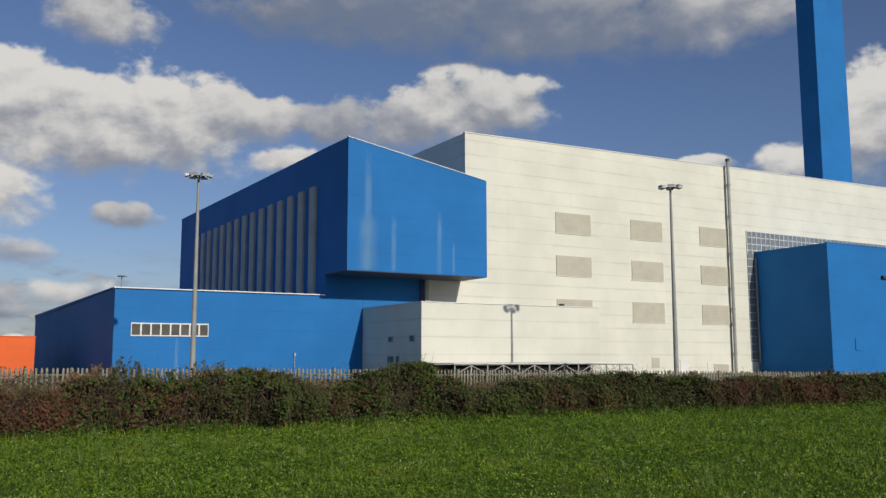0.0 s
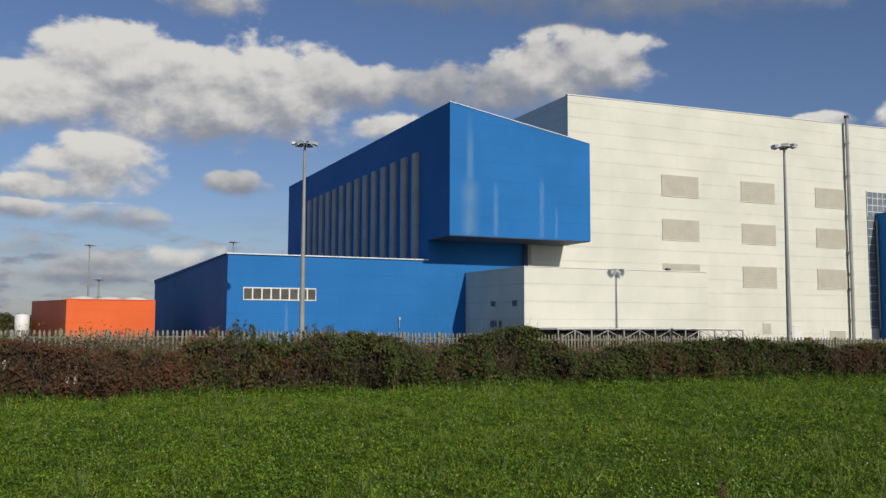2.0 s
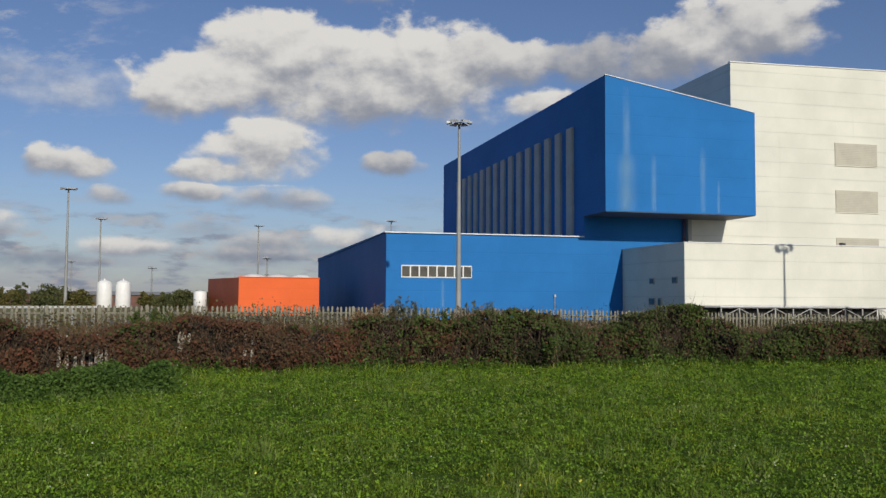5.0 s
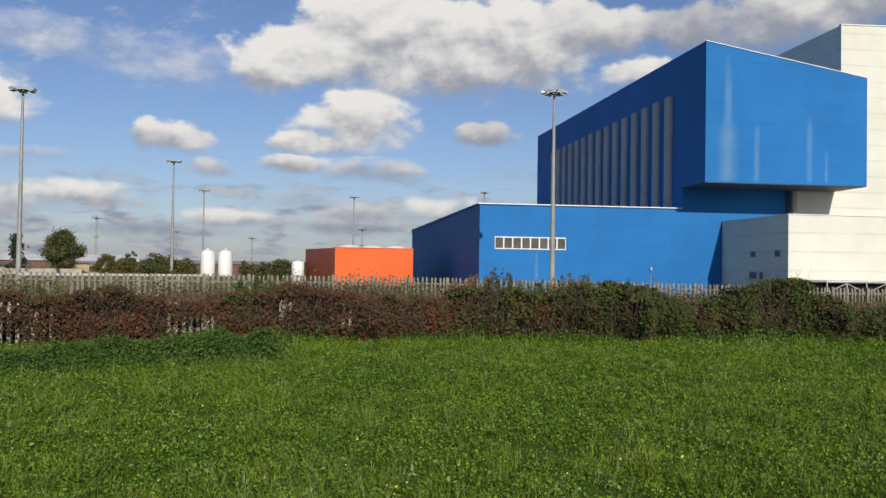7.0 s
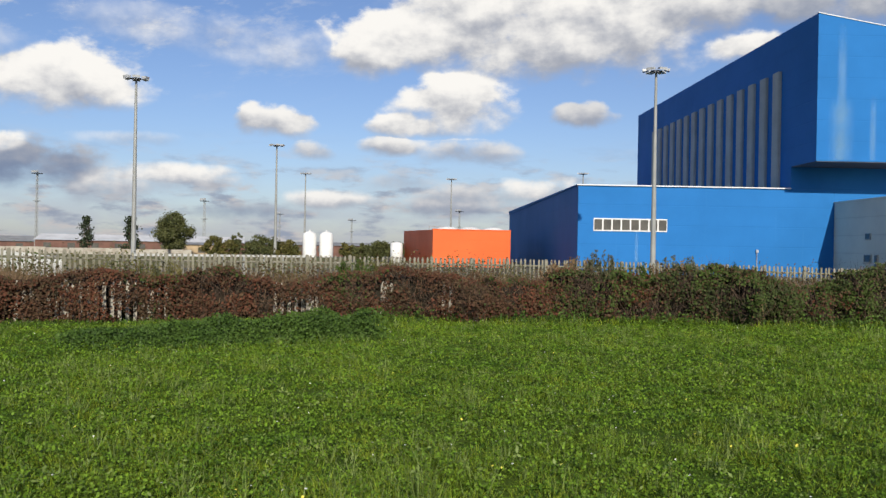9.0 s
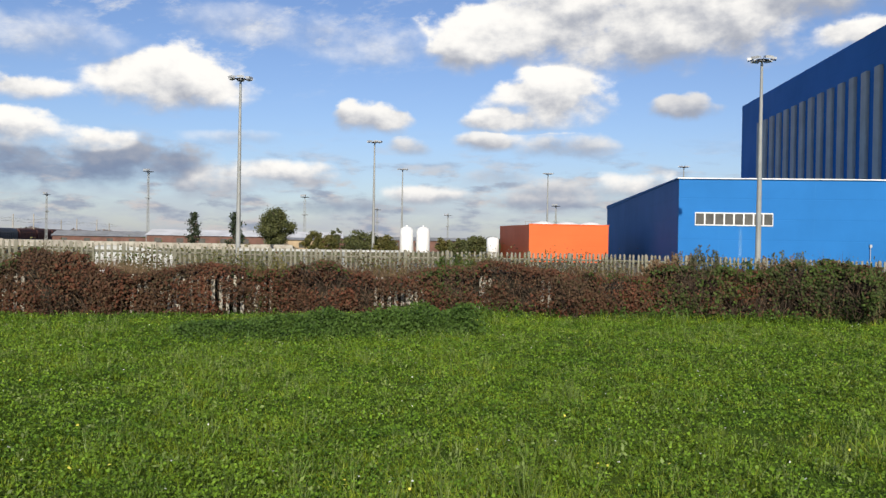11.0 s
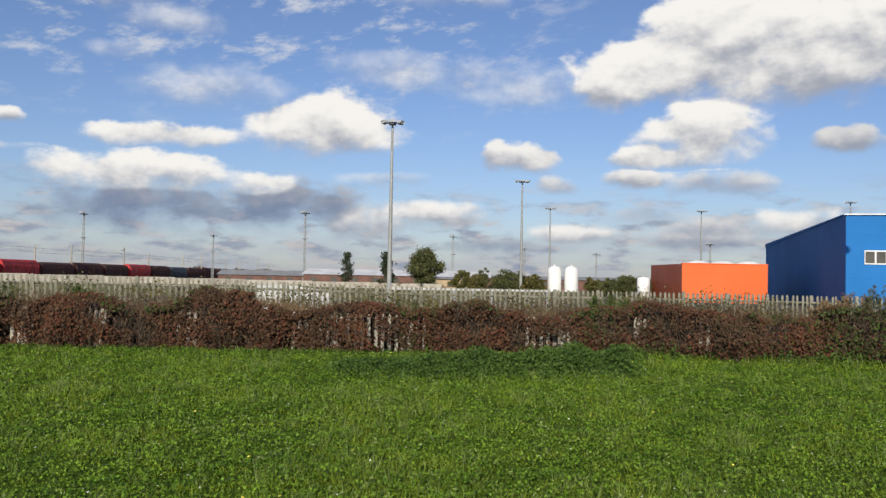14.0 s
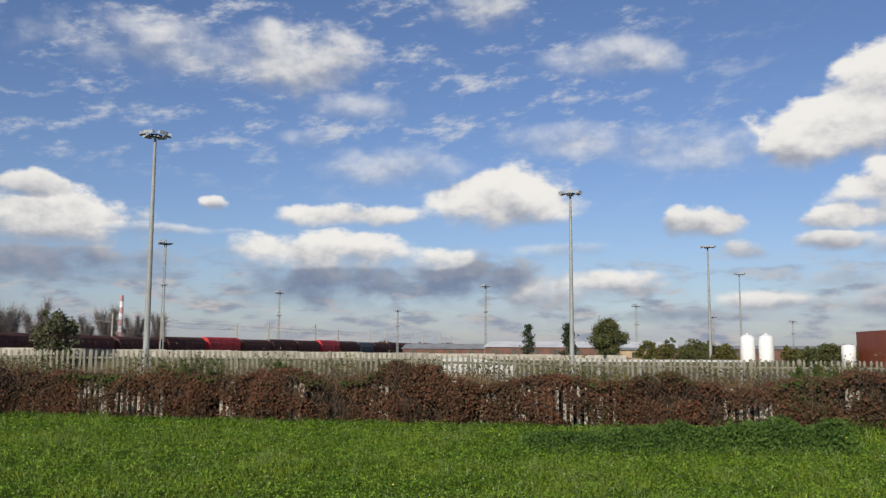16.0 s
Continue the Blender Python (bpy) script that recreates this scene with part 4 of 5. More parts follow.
# ---- trees ----
def tree(at, h, spread, leaf, label, name="tree", n=2600, trunk=0.25, seed=1, shape="round", card=0.32, z=None, bare=False):
    rng = np.random.default_rng(seed)
    z = YARD if z is None else z
    t = thing(name, Matrix.Translation((at[0], at[1], z)), label, "tree")
    bm = B()
    tube(bm, (0, 0, -0.1), (0.05 * h * 0.2, 0, h * trunk * 1.2), 0.035 * h, 0.024 * h, 9)
    tips = []
    for i in range(9):
        a = i * 2.4 + rng.uniform(-0.4, 0.4)
        zz = h * (trunk + (0.9 - trunk) * rng.uniform(0.15, 0.95))
        rr = spread * rng.uniform(0.35, 0.75) * (1.0 if shape == "round" else 0.7)
        tip = (rr * math.cos(a), rr * math.sin(a), zz)
        tube(bm, (0, 0, h * trunk * rng.uniform(0.8, 1.15)), tip, 0.016 * h, 0.005 * h, 6)
        tips.append(tip)
    part("trunk", bm, "bark", t)
    tips = np.array(tips)
    if bare:
        pts = []
        for k in range(n):
            a = tips[rng.integers(len(tips))] * rng.uniform(0.35, 1.0) + rng.normal(0, 0.06, 3) * spread
            d = rng.normal(size=3) * 0.4 + np.array([a[0] * 0.12, a[1] * 0.12, 0.9])
            d /= np.linalg.norm(d)
            ln = h * rng.uniform(0.08, 0.26)
            w = np.cross(d, rng.normal(size=3))
            w = w / np.linalg.norm(w) * 0.035
            pts.append([a - w, a + w, a + d * ln])
        sheet_mesh("crown", np.array(pts).reshape(-1, 3), 3, "twig", t)
        return t
    clumps = 50 if shape == "round" else 30
    cc = []
    for k in range(clumps):
        u = rng.normal(size=3)
        u /= np.linalg.norm(u)
        rad = rng.uniform(0.3, 1.0) ** 0.7 * 1.08
        mid = h * (trunk + 1) / 2
        cc.append((u[0] * rad * spread * 0.85, u[1] * rad * spread * 0.85, mid + u[2] * rad * h * (1 - trunk) / 2 * 0.86))
    if shape == "tall":
        zz = np.linspace(0.06, 0.97, clumps)
        cc = [(rng.normal(0, 0.42) * spread * math.sin(math.pi * (0.12 + 0.86 * z)), rng.normal(0, 0.42) * spread * math.sin(math.pi * (0.12 + 0.86 * z)), z * h) for z in zz]
    cc = np.array(cc)
    idx = rng.integers(0, clumps, n)
    size = spread * (0.21 if shape == "round" else 0.4)
    c = cc[idx] + rng.normal(size=(n, 3)) * size * np.array([0.55, 0.55, 0.45])
    c[:, 2] = np.clip(c[:, 2], h * trunk * 0.6, h)
    sheet_mesh("crown", leaf_cards(rng, c, card * np.ones((n, 1)), 0.1, 1.3), 4, leaf, t)
    return t


def polar(bearing_deg, d):
    a = radians(bearing_deg)
    return (-d * math.sin(a), d * math.cos(a))


tree(polar(46.4, 150), 8.5, 3.7, "leaf_tree", "round olive-green tree in the railway yard", n=15000, seed=3, trunk=0.05, card=0.22)
tree(polar(48.9, 165), 7.4, 1.5, "leaf_dark", "narrow dark green cypress tree", "cypress_tree", n=1800, seed=4, shape="tall", trunk=0.08)
tree(polar(51.5, 200), 8.2, 1.5, "leaf_dark", "narrow dark green cypress tree", "cypress_tree", n=1500, seed=5, shape="tall", trunk=0.08)
for b, d, h, s, leaf, sd in ((44.0, 150, 4.6, 1.9, "leaf_yellow", 6), (41.2, 140, 4.6, 2.5, "leaf_tree", 7), (39.3, 140, 3.7, 1.9, "leaf_yellow", 8), (42.6, 205, 5.8, 1.6, "leaf_tree", 9),
                             (35.4, 160, 3.6, 1.8, "leaf_yellow", 10), (33.5, 150, 3.9, 2.6, "leaf_tree", 11), (43.0, 145, 3.6, 1.5, "leaf_yellow", 12), (40.2, 150, 4.2, 1.6, "leaf_tree", 13),
                             (34.5, 155, 3.4, 1.8, "leaf_tree", 14), (32.3, 165, 3.8, 2.0, "leaf_tree", 18)):
    tree(polar(b, d), h, s, leaf, "bushy green and yellowing shrub in the yard" if leaf == "leaf_yellow" else "bushy dark green shrub in the yard", "shrub", n=5200, seed=sd, trunk=0.02, card=0.2)
tree(polar(80.8, 110), 7.1, 2.8, "leaf_grey", "silvery grey-green young tree", n=4200, seed=15, trunk=0.1, card=0.26)
for b, d, h, s, sd in ((83.5, 190, 10.5, 4.2, 20), (86.5, 185, 11, 4.5, 21), (81.8, 200, 10.2, 3.5, 22), (77.9, 220, 10.5, 3.6, 23), (76.4, 220, 9.0, 3.0, 24), (85, 215, 11, 4.5, 25), (79.2, 230, 8.5, 3.0, 26),
                       (75.0, 230, 9.0, 2.6, 27)):
    tree(polar(b, d), h * 1.32, s * 1.1, "twig", "bare grey autumn tree beyond the railway", n=4200, seed=sd, trunk=0.2, bare=True)


# distant belt of trees and roofs on the horizon
def far_belt(b0, b1, d, h, seed, leaf):
    rng = np.random.default_rng(seed)
    n = 9000
    b = np.radians(rng.uniform(b0, b1, n))
    top = h * (0.55 + 0.45 * np.array([noise.noise((x * 40, seed, 0)) for x in b]))
    c = np.stack([-d * np.sin(b), d * np.cos(b), YARD + rng.uniform(0, 1, n) * top], 1)
    return sheet_mesh("far_trees", leaf_cards(rng, c, 1.6 * np.ones((n, 1)), 0.1, 1.2), 4, leaf)


for b0, b1, d, h, sd, leaf in ((24, 60, 520, 7, 31, "leaf_dark"), (56, 92, 560, 10, 32, "twig")):
    tagged(far_belt(b0, b1, d, h, sd, leaf), "far belt of trees along the horizon", "trees", kind="stuff")


# ---- concrete paling fence behind the hedge ----
def paling_bm(w=0.092, d=0.05, h=1.5):
    bm = B()
    prof = [(-w / 2, 0), (w / 2, 0), (w / 2, h - 0.07), (w * 0.22, h), (-w * 0.22, h), (-w / 2, h - 0.07)]
    a = [bm.verts.new((x, -d / 2, z)) for x, z in prof]
    b = [bm.verts.new((x, d / 2, z)) for x, z in prof]
    bm.faces.new(a)
    bm.faces.new(b[::-1])
    for i in range(6):
        bm.faces.new((a[i], b[i], b[(i + 1) % 6], a[(i + 1) % 6]))
    return bm


def fence_run(line, tops, mat, label, step, height, single, every=9, rng_seed=2, rails=True, shown=lambda p: True, wide=0.092):
    rng = random.Random(rng_seed)
    fence = thing("paling_fence", Matrix.Translation((*line[0], 0)), label, "fence")
    origin = Vector((*line[0], 0))
    proto, post_proto, rest, rest_n = None, None, B(), 0
    pts = along(line, step, tops)
    for i, (p, d, top) in enumerate(pts):
        if not shown(p):
            continue
        yaw = math.degrees(math.atan2(d.y, d.x))
        is_post = i % every == 0
        q = p - origin
        m = Matrix.Translation((q.x, q.y, top - height + rng.uniform(-0.015, 0.015))) @ pose(0, 0, 0, rng.uniform(-1, 1), rng.uniform(-1.2, 1.2), yaw)
        if is_post:
            if post_proto is None:
                ob = part("post", paling_bm(0.15, 0.13, height + 0.03), mat, fence)
                post_proto = ob.data
            else:
                ob = new("post", post_proto)
                ob.parent = fence
            ob.matrix_basis = m
        elif single(p):
            if proto is None:
                ob = part("paling", paling_bm(wide, h=height), mat, fence)
                proto = ob.data
            else:
                ob = new("paling", proto)
                ob.parent = fence
            ob.matrix_basis = m
        else:
            one = paling_bm(wide, h=height)
            one.transform(m)
            tmp = bpy.data.meshes.new("tmp")
            one.to_mesh(tmp)
            one.free()
            rest.from_mesh(tmp)
            bpy.data.meshes.remove(tmp)
            rest_n += 1
    for z in ((0.25, height - 0.32) if rails else ()):
        for (p, d, top), (p2, _, top2) in zip(pts[::every], pts[every::every]):
            a, b = p - origin, p2 - origin
            nrm = Vector((-d.y, d.x, 0)) * 0.05
            part("rail", tube(B(), (a.x + nrm.x, a.y + nrm.y, top - height + z), (b.x + nrm.x, b.y + nrm.y, top2 - height + z), 0.05, n=4), mat, fence)
    if rest_n:
        tagged(part("paling_row", rest, mat, fence), kind="stuff")
    else:
        rest.free()
    return fence


fence_run(FENCE_LINE, FENCE_TOP, "concrete", "weathered pale concrete paling fence behind the hedge", 0.215, 2.0, lambda p: -41 < p.x < -9, every=9)


def shifted(line, off):
    """The polyline moved sideways (to the far side)."""
    out = []
    for i, (x, y) in enumerate(line):
        a, b = line[max(i - 1, 0)], line[min(i + 1, len(line) - 1)]
        dx, dy = b[0] - a[0], b[1] - a[1]
        n = math.hypot(dx, dy)
        out.append((x - dy / n * off, y + dx / n * off))
    return out


INNER = shifted(HEDGE_LINE, 0.30)[:9]
# bearings at which the creeper leaves the palings bare, and how bare
BARE = [(46.3, 54.9, 0.62), (36.4, 39.9, 0.42), (32.4, 33.2, 0.4), (60.3, 61.6, 0.4), (65.8, 67.0, 0.4), (69.0, 71.0, 0.45), (74.0, 79.3, 0.5), (28.5, 29.2, 0.3)]


def bare_here(p):
    b = math.degrees(math.atan2(-p.x, p.y))
    return any(b0 < b < b1 for b0, b1, k in BARE)


fence_run(INNER, [0.82] * len(INNER), "pale_concrete", "pale concrete paling fence overgrown with red creeper", 0.145, 0.9, lambda p: True, every=11, wide=0.068, rng_seed=5, rails=False, shown=bare_here)

# ---- hedge ----
hedge = thing("hedge", Matrix.Translation((0, 0, 0)), "overgrown hedge of red-brown and green creeper leaves", "hedge")
H_PTS = along(HEDGE_LINE, 0.25)
H_XY = np.array([(p.x, p.y) for p, d, v in H_PTS])
H_N = np.array([(-d.y, d.x) for p, d, v in H_PTS])
k5 = np.ones(9) / 9
H_N = np.stack([np.convolve(np.pad(H_N[:, i], 4, mode="edge"), k5, "valid") for i in (0, 1)], 1)
H_B = np.degrees(np.arctan2(-H_XY[:, 0], H_XY[:, 1]))
H_R = np.hypot(H_XY[:, 0], H_XY[:, 1])
H_TOP = np.array([1.08 + 0.12 * noise.noise((i * 0.05, 0, 0)) + 0.5 * noise.noise((i * 0.11, 5, 0)) + 0.16 * noise.noise((i * 0.37, 9, 0)) for i in range(len(H_XY))])
# heights along the hedge by bearing
H_TOP += np.interp(-H_B, [-90, -60, -57, -50, -30, -18, -12, -8, -5, -2, 0.5, 1.5, 4, 5.5, 7, 9, 11, 12.5, 14, 18, 30],
                   [-0.02, -0.06, -0.14, -0.05, 0.0, 0.05, 0.0, 0.08, 0.15, 0.12, 0.0, -0.16, -0.18, -0.02, -0.14, -0.16, -0.02, 0.1, -0.08, -0.15, -0.05])
RED = np.interp(-H_B, [-90, -60, -30, -19, -12, -4, 8, 14, 18, 30], [0.70, 0.85, 0.80, 0.6, 0.35, 0.18, 0.15, 0.35, 0.65, 0.6])


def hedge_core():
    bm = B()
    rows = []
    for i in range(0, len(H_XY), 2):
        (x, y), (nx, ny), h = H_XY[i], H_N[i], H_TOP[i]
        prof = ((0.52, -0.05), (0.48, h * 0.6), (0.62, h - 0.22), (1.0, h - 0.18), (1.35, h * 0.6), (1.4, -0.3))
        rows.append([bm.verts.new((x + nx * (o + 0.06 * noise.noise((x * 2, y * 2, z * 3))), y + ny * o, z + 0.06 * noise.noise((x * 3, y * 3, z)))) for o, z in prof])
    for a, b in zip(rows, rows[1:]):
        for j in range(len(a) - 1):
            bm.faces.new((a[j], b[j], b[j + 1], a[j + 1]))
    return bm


# Filler body behind the leaves; its dark colour paints the shadow pockets.
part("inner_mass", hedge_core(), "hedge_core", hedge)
rng = np.random.default_rng(11)


def hedge_points(n, low=0.0, top_share=0.3):
    i = rng.integers(1, len(H_XY) - 1, n)
    jit = rng.uniform(-0.5, 0.5, n)[:, None]
    xy = H_XY[i] + (H_XY[i + 1 - (jit[:, 0] < 0) * 2] - H_XY[i]) * np.abs(jit)
    nrm, h = H_N[i], H_TOP[i]
    lump = np.array([noise.noise((x * 0.6, y * 0.6, 0.0)) for x, y in xy])
    lump2 = np.array([noise.noise((x * 2.3, y * 2.3, 7.0)) for x, y in xy])
    lump3 = np.array([noise.noise((x * 1.6, y * 1.6, 13.0)) for x, y in xy])
    h = h + 0.12 * lump2
    u = rng.uniform(0, 1, n)
    on_top = rng.uniform(0, 1, n) < top_share
    zf = low + (h - low) * u
    bulge = -0.85 * np.maximum(lump + 0.1 + 0.7 * lump3, 0) * (0.35 + 0.9 * np.sin(np.clip(u, 0, 1) * 2.9)) - 0.08 * np.sin(np.clip(u, 0, 1) * 2.6)
    off = np.where(on_top, rng.uniform(-0.05, 1.15, n), bulge + 0.18 + 0.24 * u ** 3 + rng.normal(0, 0.07, n))
    z = np.where(on_top, h - 0.05 - 0.5 * np.abs(rng.normal(0, 0.13, n)) + 0.07 * lump2, zf)
    c = np.stack([xy[:, 0] + nrm[:, 0] * off, xy[:, 1] + nrm[:, 1] * off, np.maximum(z, 0.03)], 1)
    return c, i, u, on_top, nrm


def hedge_leaves(name, mat, n, want_red, size):
    c, i, u, on_top, nrm = hedge_points(n)
    patch = np.array([noise.noise((x * 0.55, y * 0.55, z * 0.9 + 3.0)) for x, y, z in c])
    redness = RED[i] + 0.55 * patch - 0.22 * on_top
    keep = (redness + rng.normal(0, 0.13, n) > 0.5) == want_red
    # bare places low down, where the palings show
    bb = H_B[i]
    bare = np.zeros(n)
    for b0, b1, k in BARE:
        bare = np.where((bb > b0) & (bb < b1), k, bare)
    gaps = np.array([noise.noise((x * 1.1, y * 1.1, z * 0.8 + 11.0)) for x, y, z in c])
    hang = np.array([noise.noise((x * 5.0, y * 5.0, 17.0)) for x, y, z in c])
    bare = bare * np.clip((0.70 + 0.3 * gaps - u) * 4.0, 0, 1) * (hang > 0.02) * ~on_top
    keep &= rng.uniform(0, 1, n) > bare
    pocket = np.array([0.8 * noise.noise((x * 1.5, y * 1.5, z * 1.9)) + 0.5 * noise.noise((x * 3.6, y * 3.6, z * 4.2)) for x, y, z in c])
    keep &= rng.uniform(0, 1, n) < np.clip(0.74 + 2.0 * pocket, 0.05, 1.0)
    c, nrm = c[keep], nrm[keep]
    face = np.stack([-nrm[:, 0], -nrm[:, 1], 0.6 * np.ones(len(c))], 1)
    v = leaf_cards(rng, c, size * np.ones((len(c), 1)), -0.4, 1.25, face * 1.2)
    return tagged(sheet_mesh(name, v, 4, mat, hedge), kind="stuff")


hedge_leaves("red_leaves", "leaf_red", 220000, True, 0.046)
hedge_leaves("brown_leaves", "leaf_brown", 130000, True, 0.046)
hedge_leaves("green_leaves", "leaf_green", 290000, False, 0.052)
hedge_leaves("withered_leaves", "leaf_brown", 45000, False, 0.048)


def strands(name, mat, n, length, spread, where, width=0.012, parent=None, droop=0.3):
    """Thin stalks as narrow triangles: where gives their feet."""
    c = where(n)
    n = len(c)
    d = np.stack([rng.normal(0, spread, n), rng.normal(0, spread, n), np.ones(n)], 1)
    d /= np.linalg.norm(d, axis=1)[:, None]
    ln = length * rng.uniform(0.5, 1.2, n)[:, None]
    side = np.cross(d, rng.normal(size=(n, 3)))
    side = side / (np.linalg.norm(side, axis=1)[:, None] + 1e-9) * width
    tip = c + d * ln
    tip[:, 2] -= droop * ln[:, 0] * np.abs(d[:, 0])
    return sheet_mesh(name, np.stack([c - side, c + side, tip], 1).reshape(-1, 3), 3, mat, parent)


def clothed(n):
    """Places on the hedge, but few where the palings are bare."""
    c, i = hedge_points(n)[:2]
    bare = np.zeros(n)
    for b0, b1, k in BARE:
        bare = np.where((H_B[i] > b0) & (H_B[i] < b1), k, bare)
    return c[rng.uniform(0, 1, n) > bare * 1.1] + np.array([0, 0, 0.06])


def hedge_feet(n, lo=-90, hi=40, o0=-0.25, o1=0.1, z=0.0):
    ok = np.where((H_B > lo) & (H_B < hi))[0]
    i = rng.choice(ok, n)
    o = rng.uniform(o0, o1, n)
    j = rng.uniform(-0.15, 0.15, (n, 2))
    return np.stack([H_XY[i, 0] + H_N[i, 0] * o + j[:, 0], H_XY[i, 1] + H_N[i, 1] * o + j[:, 1], np.full(n, z)], 1)


tagged(strands("dry_stalk_tangle", "hedge_stem", 16000, 0.6, 0.6, lambda n: clothed(n) - np.array([0, 0, 0.25]), 0.006, hedge), kind="stuff")
tagged(strands("hanging_creeper", "leaf_dry", 5000, -0.40, 0.45, clothed, 0.005, hedge), kind="stuff")
tagged(strands("hanging_tangle", "hedge_stem", 5000, -0.45, 0.45, clothed, 0.006, hedge), kind="stuff")
# tall feathery shoots that stand over the hedge
for b, hh, kind in ((18.9, 0.46, "leaf_grey"), (18.3, 0.34, "leaf_grey"), (20.6, 0.30, "leaf_dry"), (19.8, 0.26, "leaf_grey"), (21.6, 0.22, "leaf_dry"), (14.4, 0.34, "leaf_grey"), (15.1, 0.30, "leaf_dry"), (13.4, 0.22, "leaf_grey"),
                    (16.4, 0.20, "leaf_green"), (47.0, 0.20, "leaf_grey"), (46.2, 0.28, "leaf_yellow"), (73.5, 0.42, "leaf_green"), (72.2, 0.36, "leaf_green"), (74.5, 0.30, "leaf_yellow"), (67.5, 0.25, "leaf_green"),
                    (-16.5, 0.22, "leaf_dry"), (-24.0, 0.24, "leaf_green"), (34.0, 0.28, "leaf_green"), (33.2, 0.22, "leaf_yellow"), (35.0, 0.20, "leaf_green"), (26.9, 0.16, "leaf_dry"), (10.5, 0.14, "leaf_green"), (-10.5, 0.12, "leaf_green")):
    j = int(np.argmin(np.abs(H_B - b)))
    base = np.array([H_XY[j, 0] + H_N[j, 0] * 0.6, H_XY[j, 1] + H_N[j, 1] * 0.6, H_TOP[j] - 0.15])
    n = 520
    stem = rng.integers(0, 9, n)
    foot = rng.normal(0, 0.16, (9, 2))[stem]
    lean = rng.normal(0, 0.10, (9, 2))[stem]
    tall = rng.uniform(0.5, 1.0, 9)[stem] * (hh + 0.15)
    t = rng.uniform(0, 1, n)
    c = base + np.concatenate([foot + lean * t[:, None] + rng.normal(0, 0.022, (n, 2)), (t * tall)[:, None]], 1)
    tagged(sheet_mesh("tall_shoot", leaf_cards(rng, c, 0.024 * np.ones((n, 1)), 1.6, 2.6), 4, kind, hedge), kind="stuff")
# leafy weeds that climb the foot of the hedge in clumps
w_at = hedge_feet(420, -40, 40, -0.30, 0.12)
n = 420 * 70
spread = np.repeat(rng.uniform(0.4, 1.3, (420, 1)), 70, 0)
wc = np.repeat(w_at, 70, 0) + rng.normal(0, 1, (n, 3)) * np.array([0.16, 0.16, 0.0]) * spread
wc[:, 2] = np.abs(rng.normal(0, 0.11, n)) * spread[:, 0] + 0.02
tagged(sheet_mesh("foot_leaves", leaf_cards(rng, wc, 0.045 * np.ones((n, 1)), 0.2, 1.4), 4, "nettle"), "clumps of green leafy weeds at the hedge foot", "weeds", kind="stuff")
# green weeds along the foot of the hedge, dry grass behind it
weeds = strands("foot_weeds", "blade", 11000, 0.20, 0.5, lambda n: hedge_feet(n, -40, 34, -0.35), 0.014)
tagged(weeds, "fringe of green weeds and grass at the hedge foot", "weeds", kind="stuff")
weeds = strands("foot_weeds", "nettle", 9000, 0.13, 0.5, lambda n: hedge_feet(n, 34, 95), 0.011)
tagged(weeds, "fringe of short grass at the hedge foot", "weeds", kind="stuff")
dry = strands("dry_grass", "leaf_dry", 9000, 0.8, 0.3, lambda n: hedge_feet(n, 55.5, 61, 0.9, 4.0, 0.2), 0.010)
tagged(dry, "patch of tall tan dry grass behind the hedge", "dry grass", kind="stuff")
F_PTS = along(FENCE_LINE, 0.2, FENCE_TOP)
F_XYZ = np.array([(p.x, p.y, v - 2.0) for p, d, v in F_PTS])
dry = strands("dry_grass", "leaf_dry", 70000, 1.5, 0.25, lambda n: F_XYZ[rng.integers(0, len(F_XYZ), n)] + np.stack([rng.normal(0, 1.2, n) + 1.0, rng.normal(0, 1.2, n) - 1.6, np.zeros(n)], 1), 0.014)
tagged(dry, "tan and olive dry grass along the concrete fence", "dry grass", kind="stuff")
for mat, count, high in (("leaf_yellow", 300, 1.05), ("leaf_brown", 300, 0.95), ("leaf_green", 150, 1.0)):
    w_at = F_XYZ[rng.integers(0, len(F_XYZ), count)]
    n = count * 130
    big = np.repeat(rng.uniform(0.5, 1.35, (count, 1)), 130, 0)
    wc = np.repeat(w_at, 130, 0) + rng.normal(0, 1, (n, 3)) * np.array([0.45, 0.45, 0.28]) * big + np.array([0.6, -0.9, 0.0])
    wc[:, 2] += high * big[:, 0]
    tagged(sheet_mesh("fence_weeds", leaf_cards(rng, wc, 0.065 * np.ones((n, 1)), 0.3, 1.6), 4, mat), "scrubby withered weeds growing at the concrete fence", "weeds", kind="stuff")

# meter post in the gap of the hedge
pm = thing("marker_post", Matrix.Translation((-16.2, 10.8, 0.0)), "short white-capped concrete marker post in the hedge", "post")
part("post", box(B(), -0.05, 0.05, -0.05, 0.05, 0, 0.80), "concrete", pm)
part("cap", box(B(), -0.06, 0.06, -0.06, 0.06, 0.803, 0.93), "mark_white", pm)

# ---- nettle bed on the meadow ----
NB = [(-11.6, 9.2), (-10.9, 10.2), (-10.2, 11.2), (-9.5, 12.2), (-8.7, 13.2)]
n = 42000
i = rng.integers(0, len(NB) - 1, n)
s = rng.uniform(0, 1, (n, 1))
A0, A1 = np.array(NB)[i], np.array(NB)[i + 1]
xy = A0 + (A1 - A0) * s
r_ = rng.normal(0, 0.42, n)
xy = xy + np.stack([-0.75 * r_, 0.66 * r_], 1) + rng.normal(0, 0.12, (n, 2)) + np.array([-0.25, 0.25])
hgt = (0.18 + 0.30 * (i + s[:, 0]) / 4) * (1 + 0.6 * np.array([noise.noise((x * 1.7, y * 1.7, 2.0)) for x, y in xy])) * np.exp(-(r_ / 0.75) ** 2)
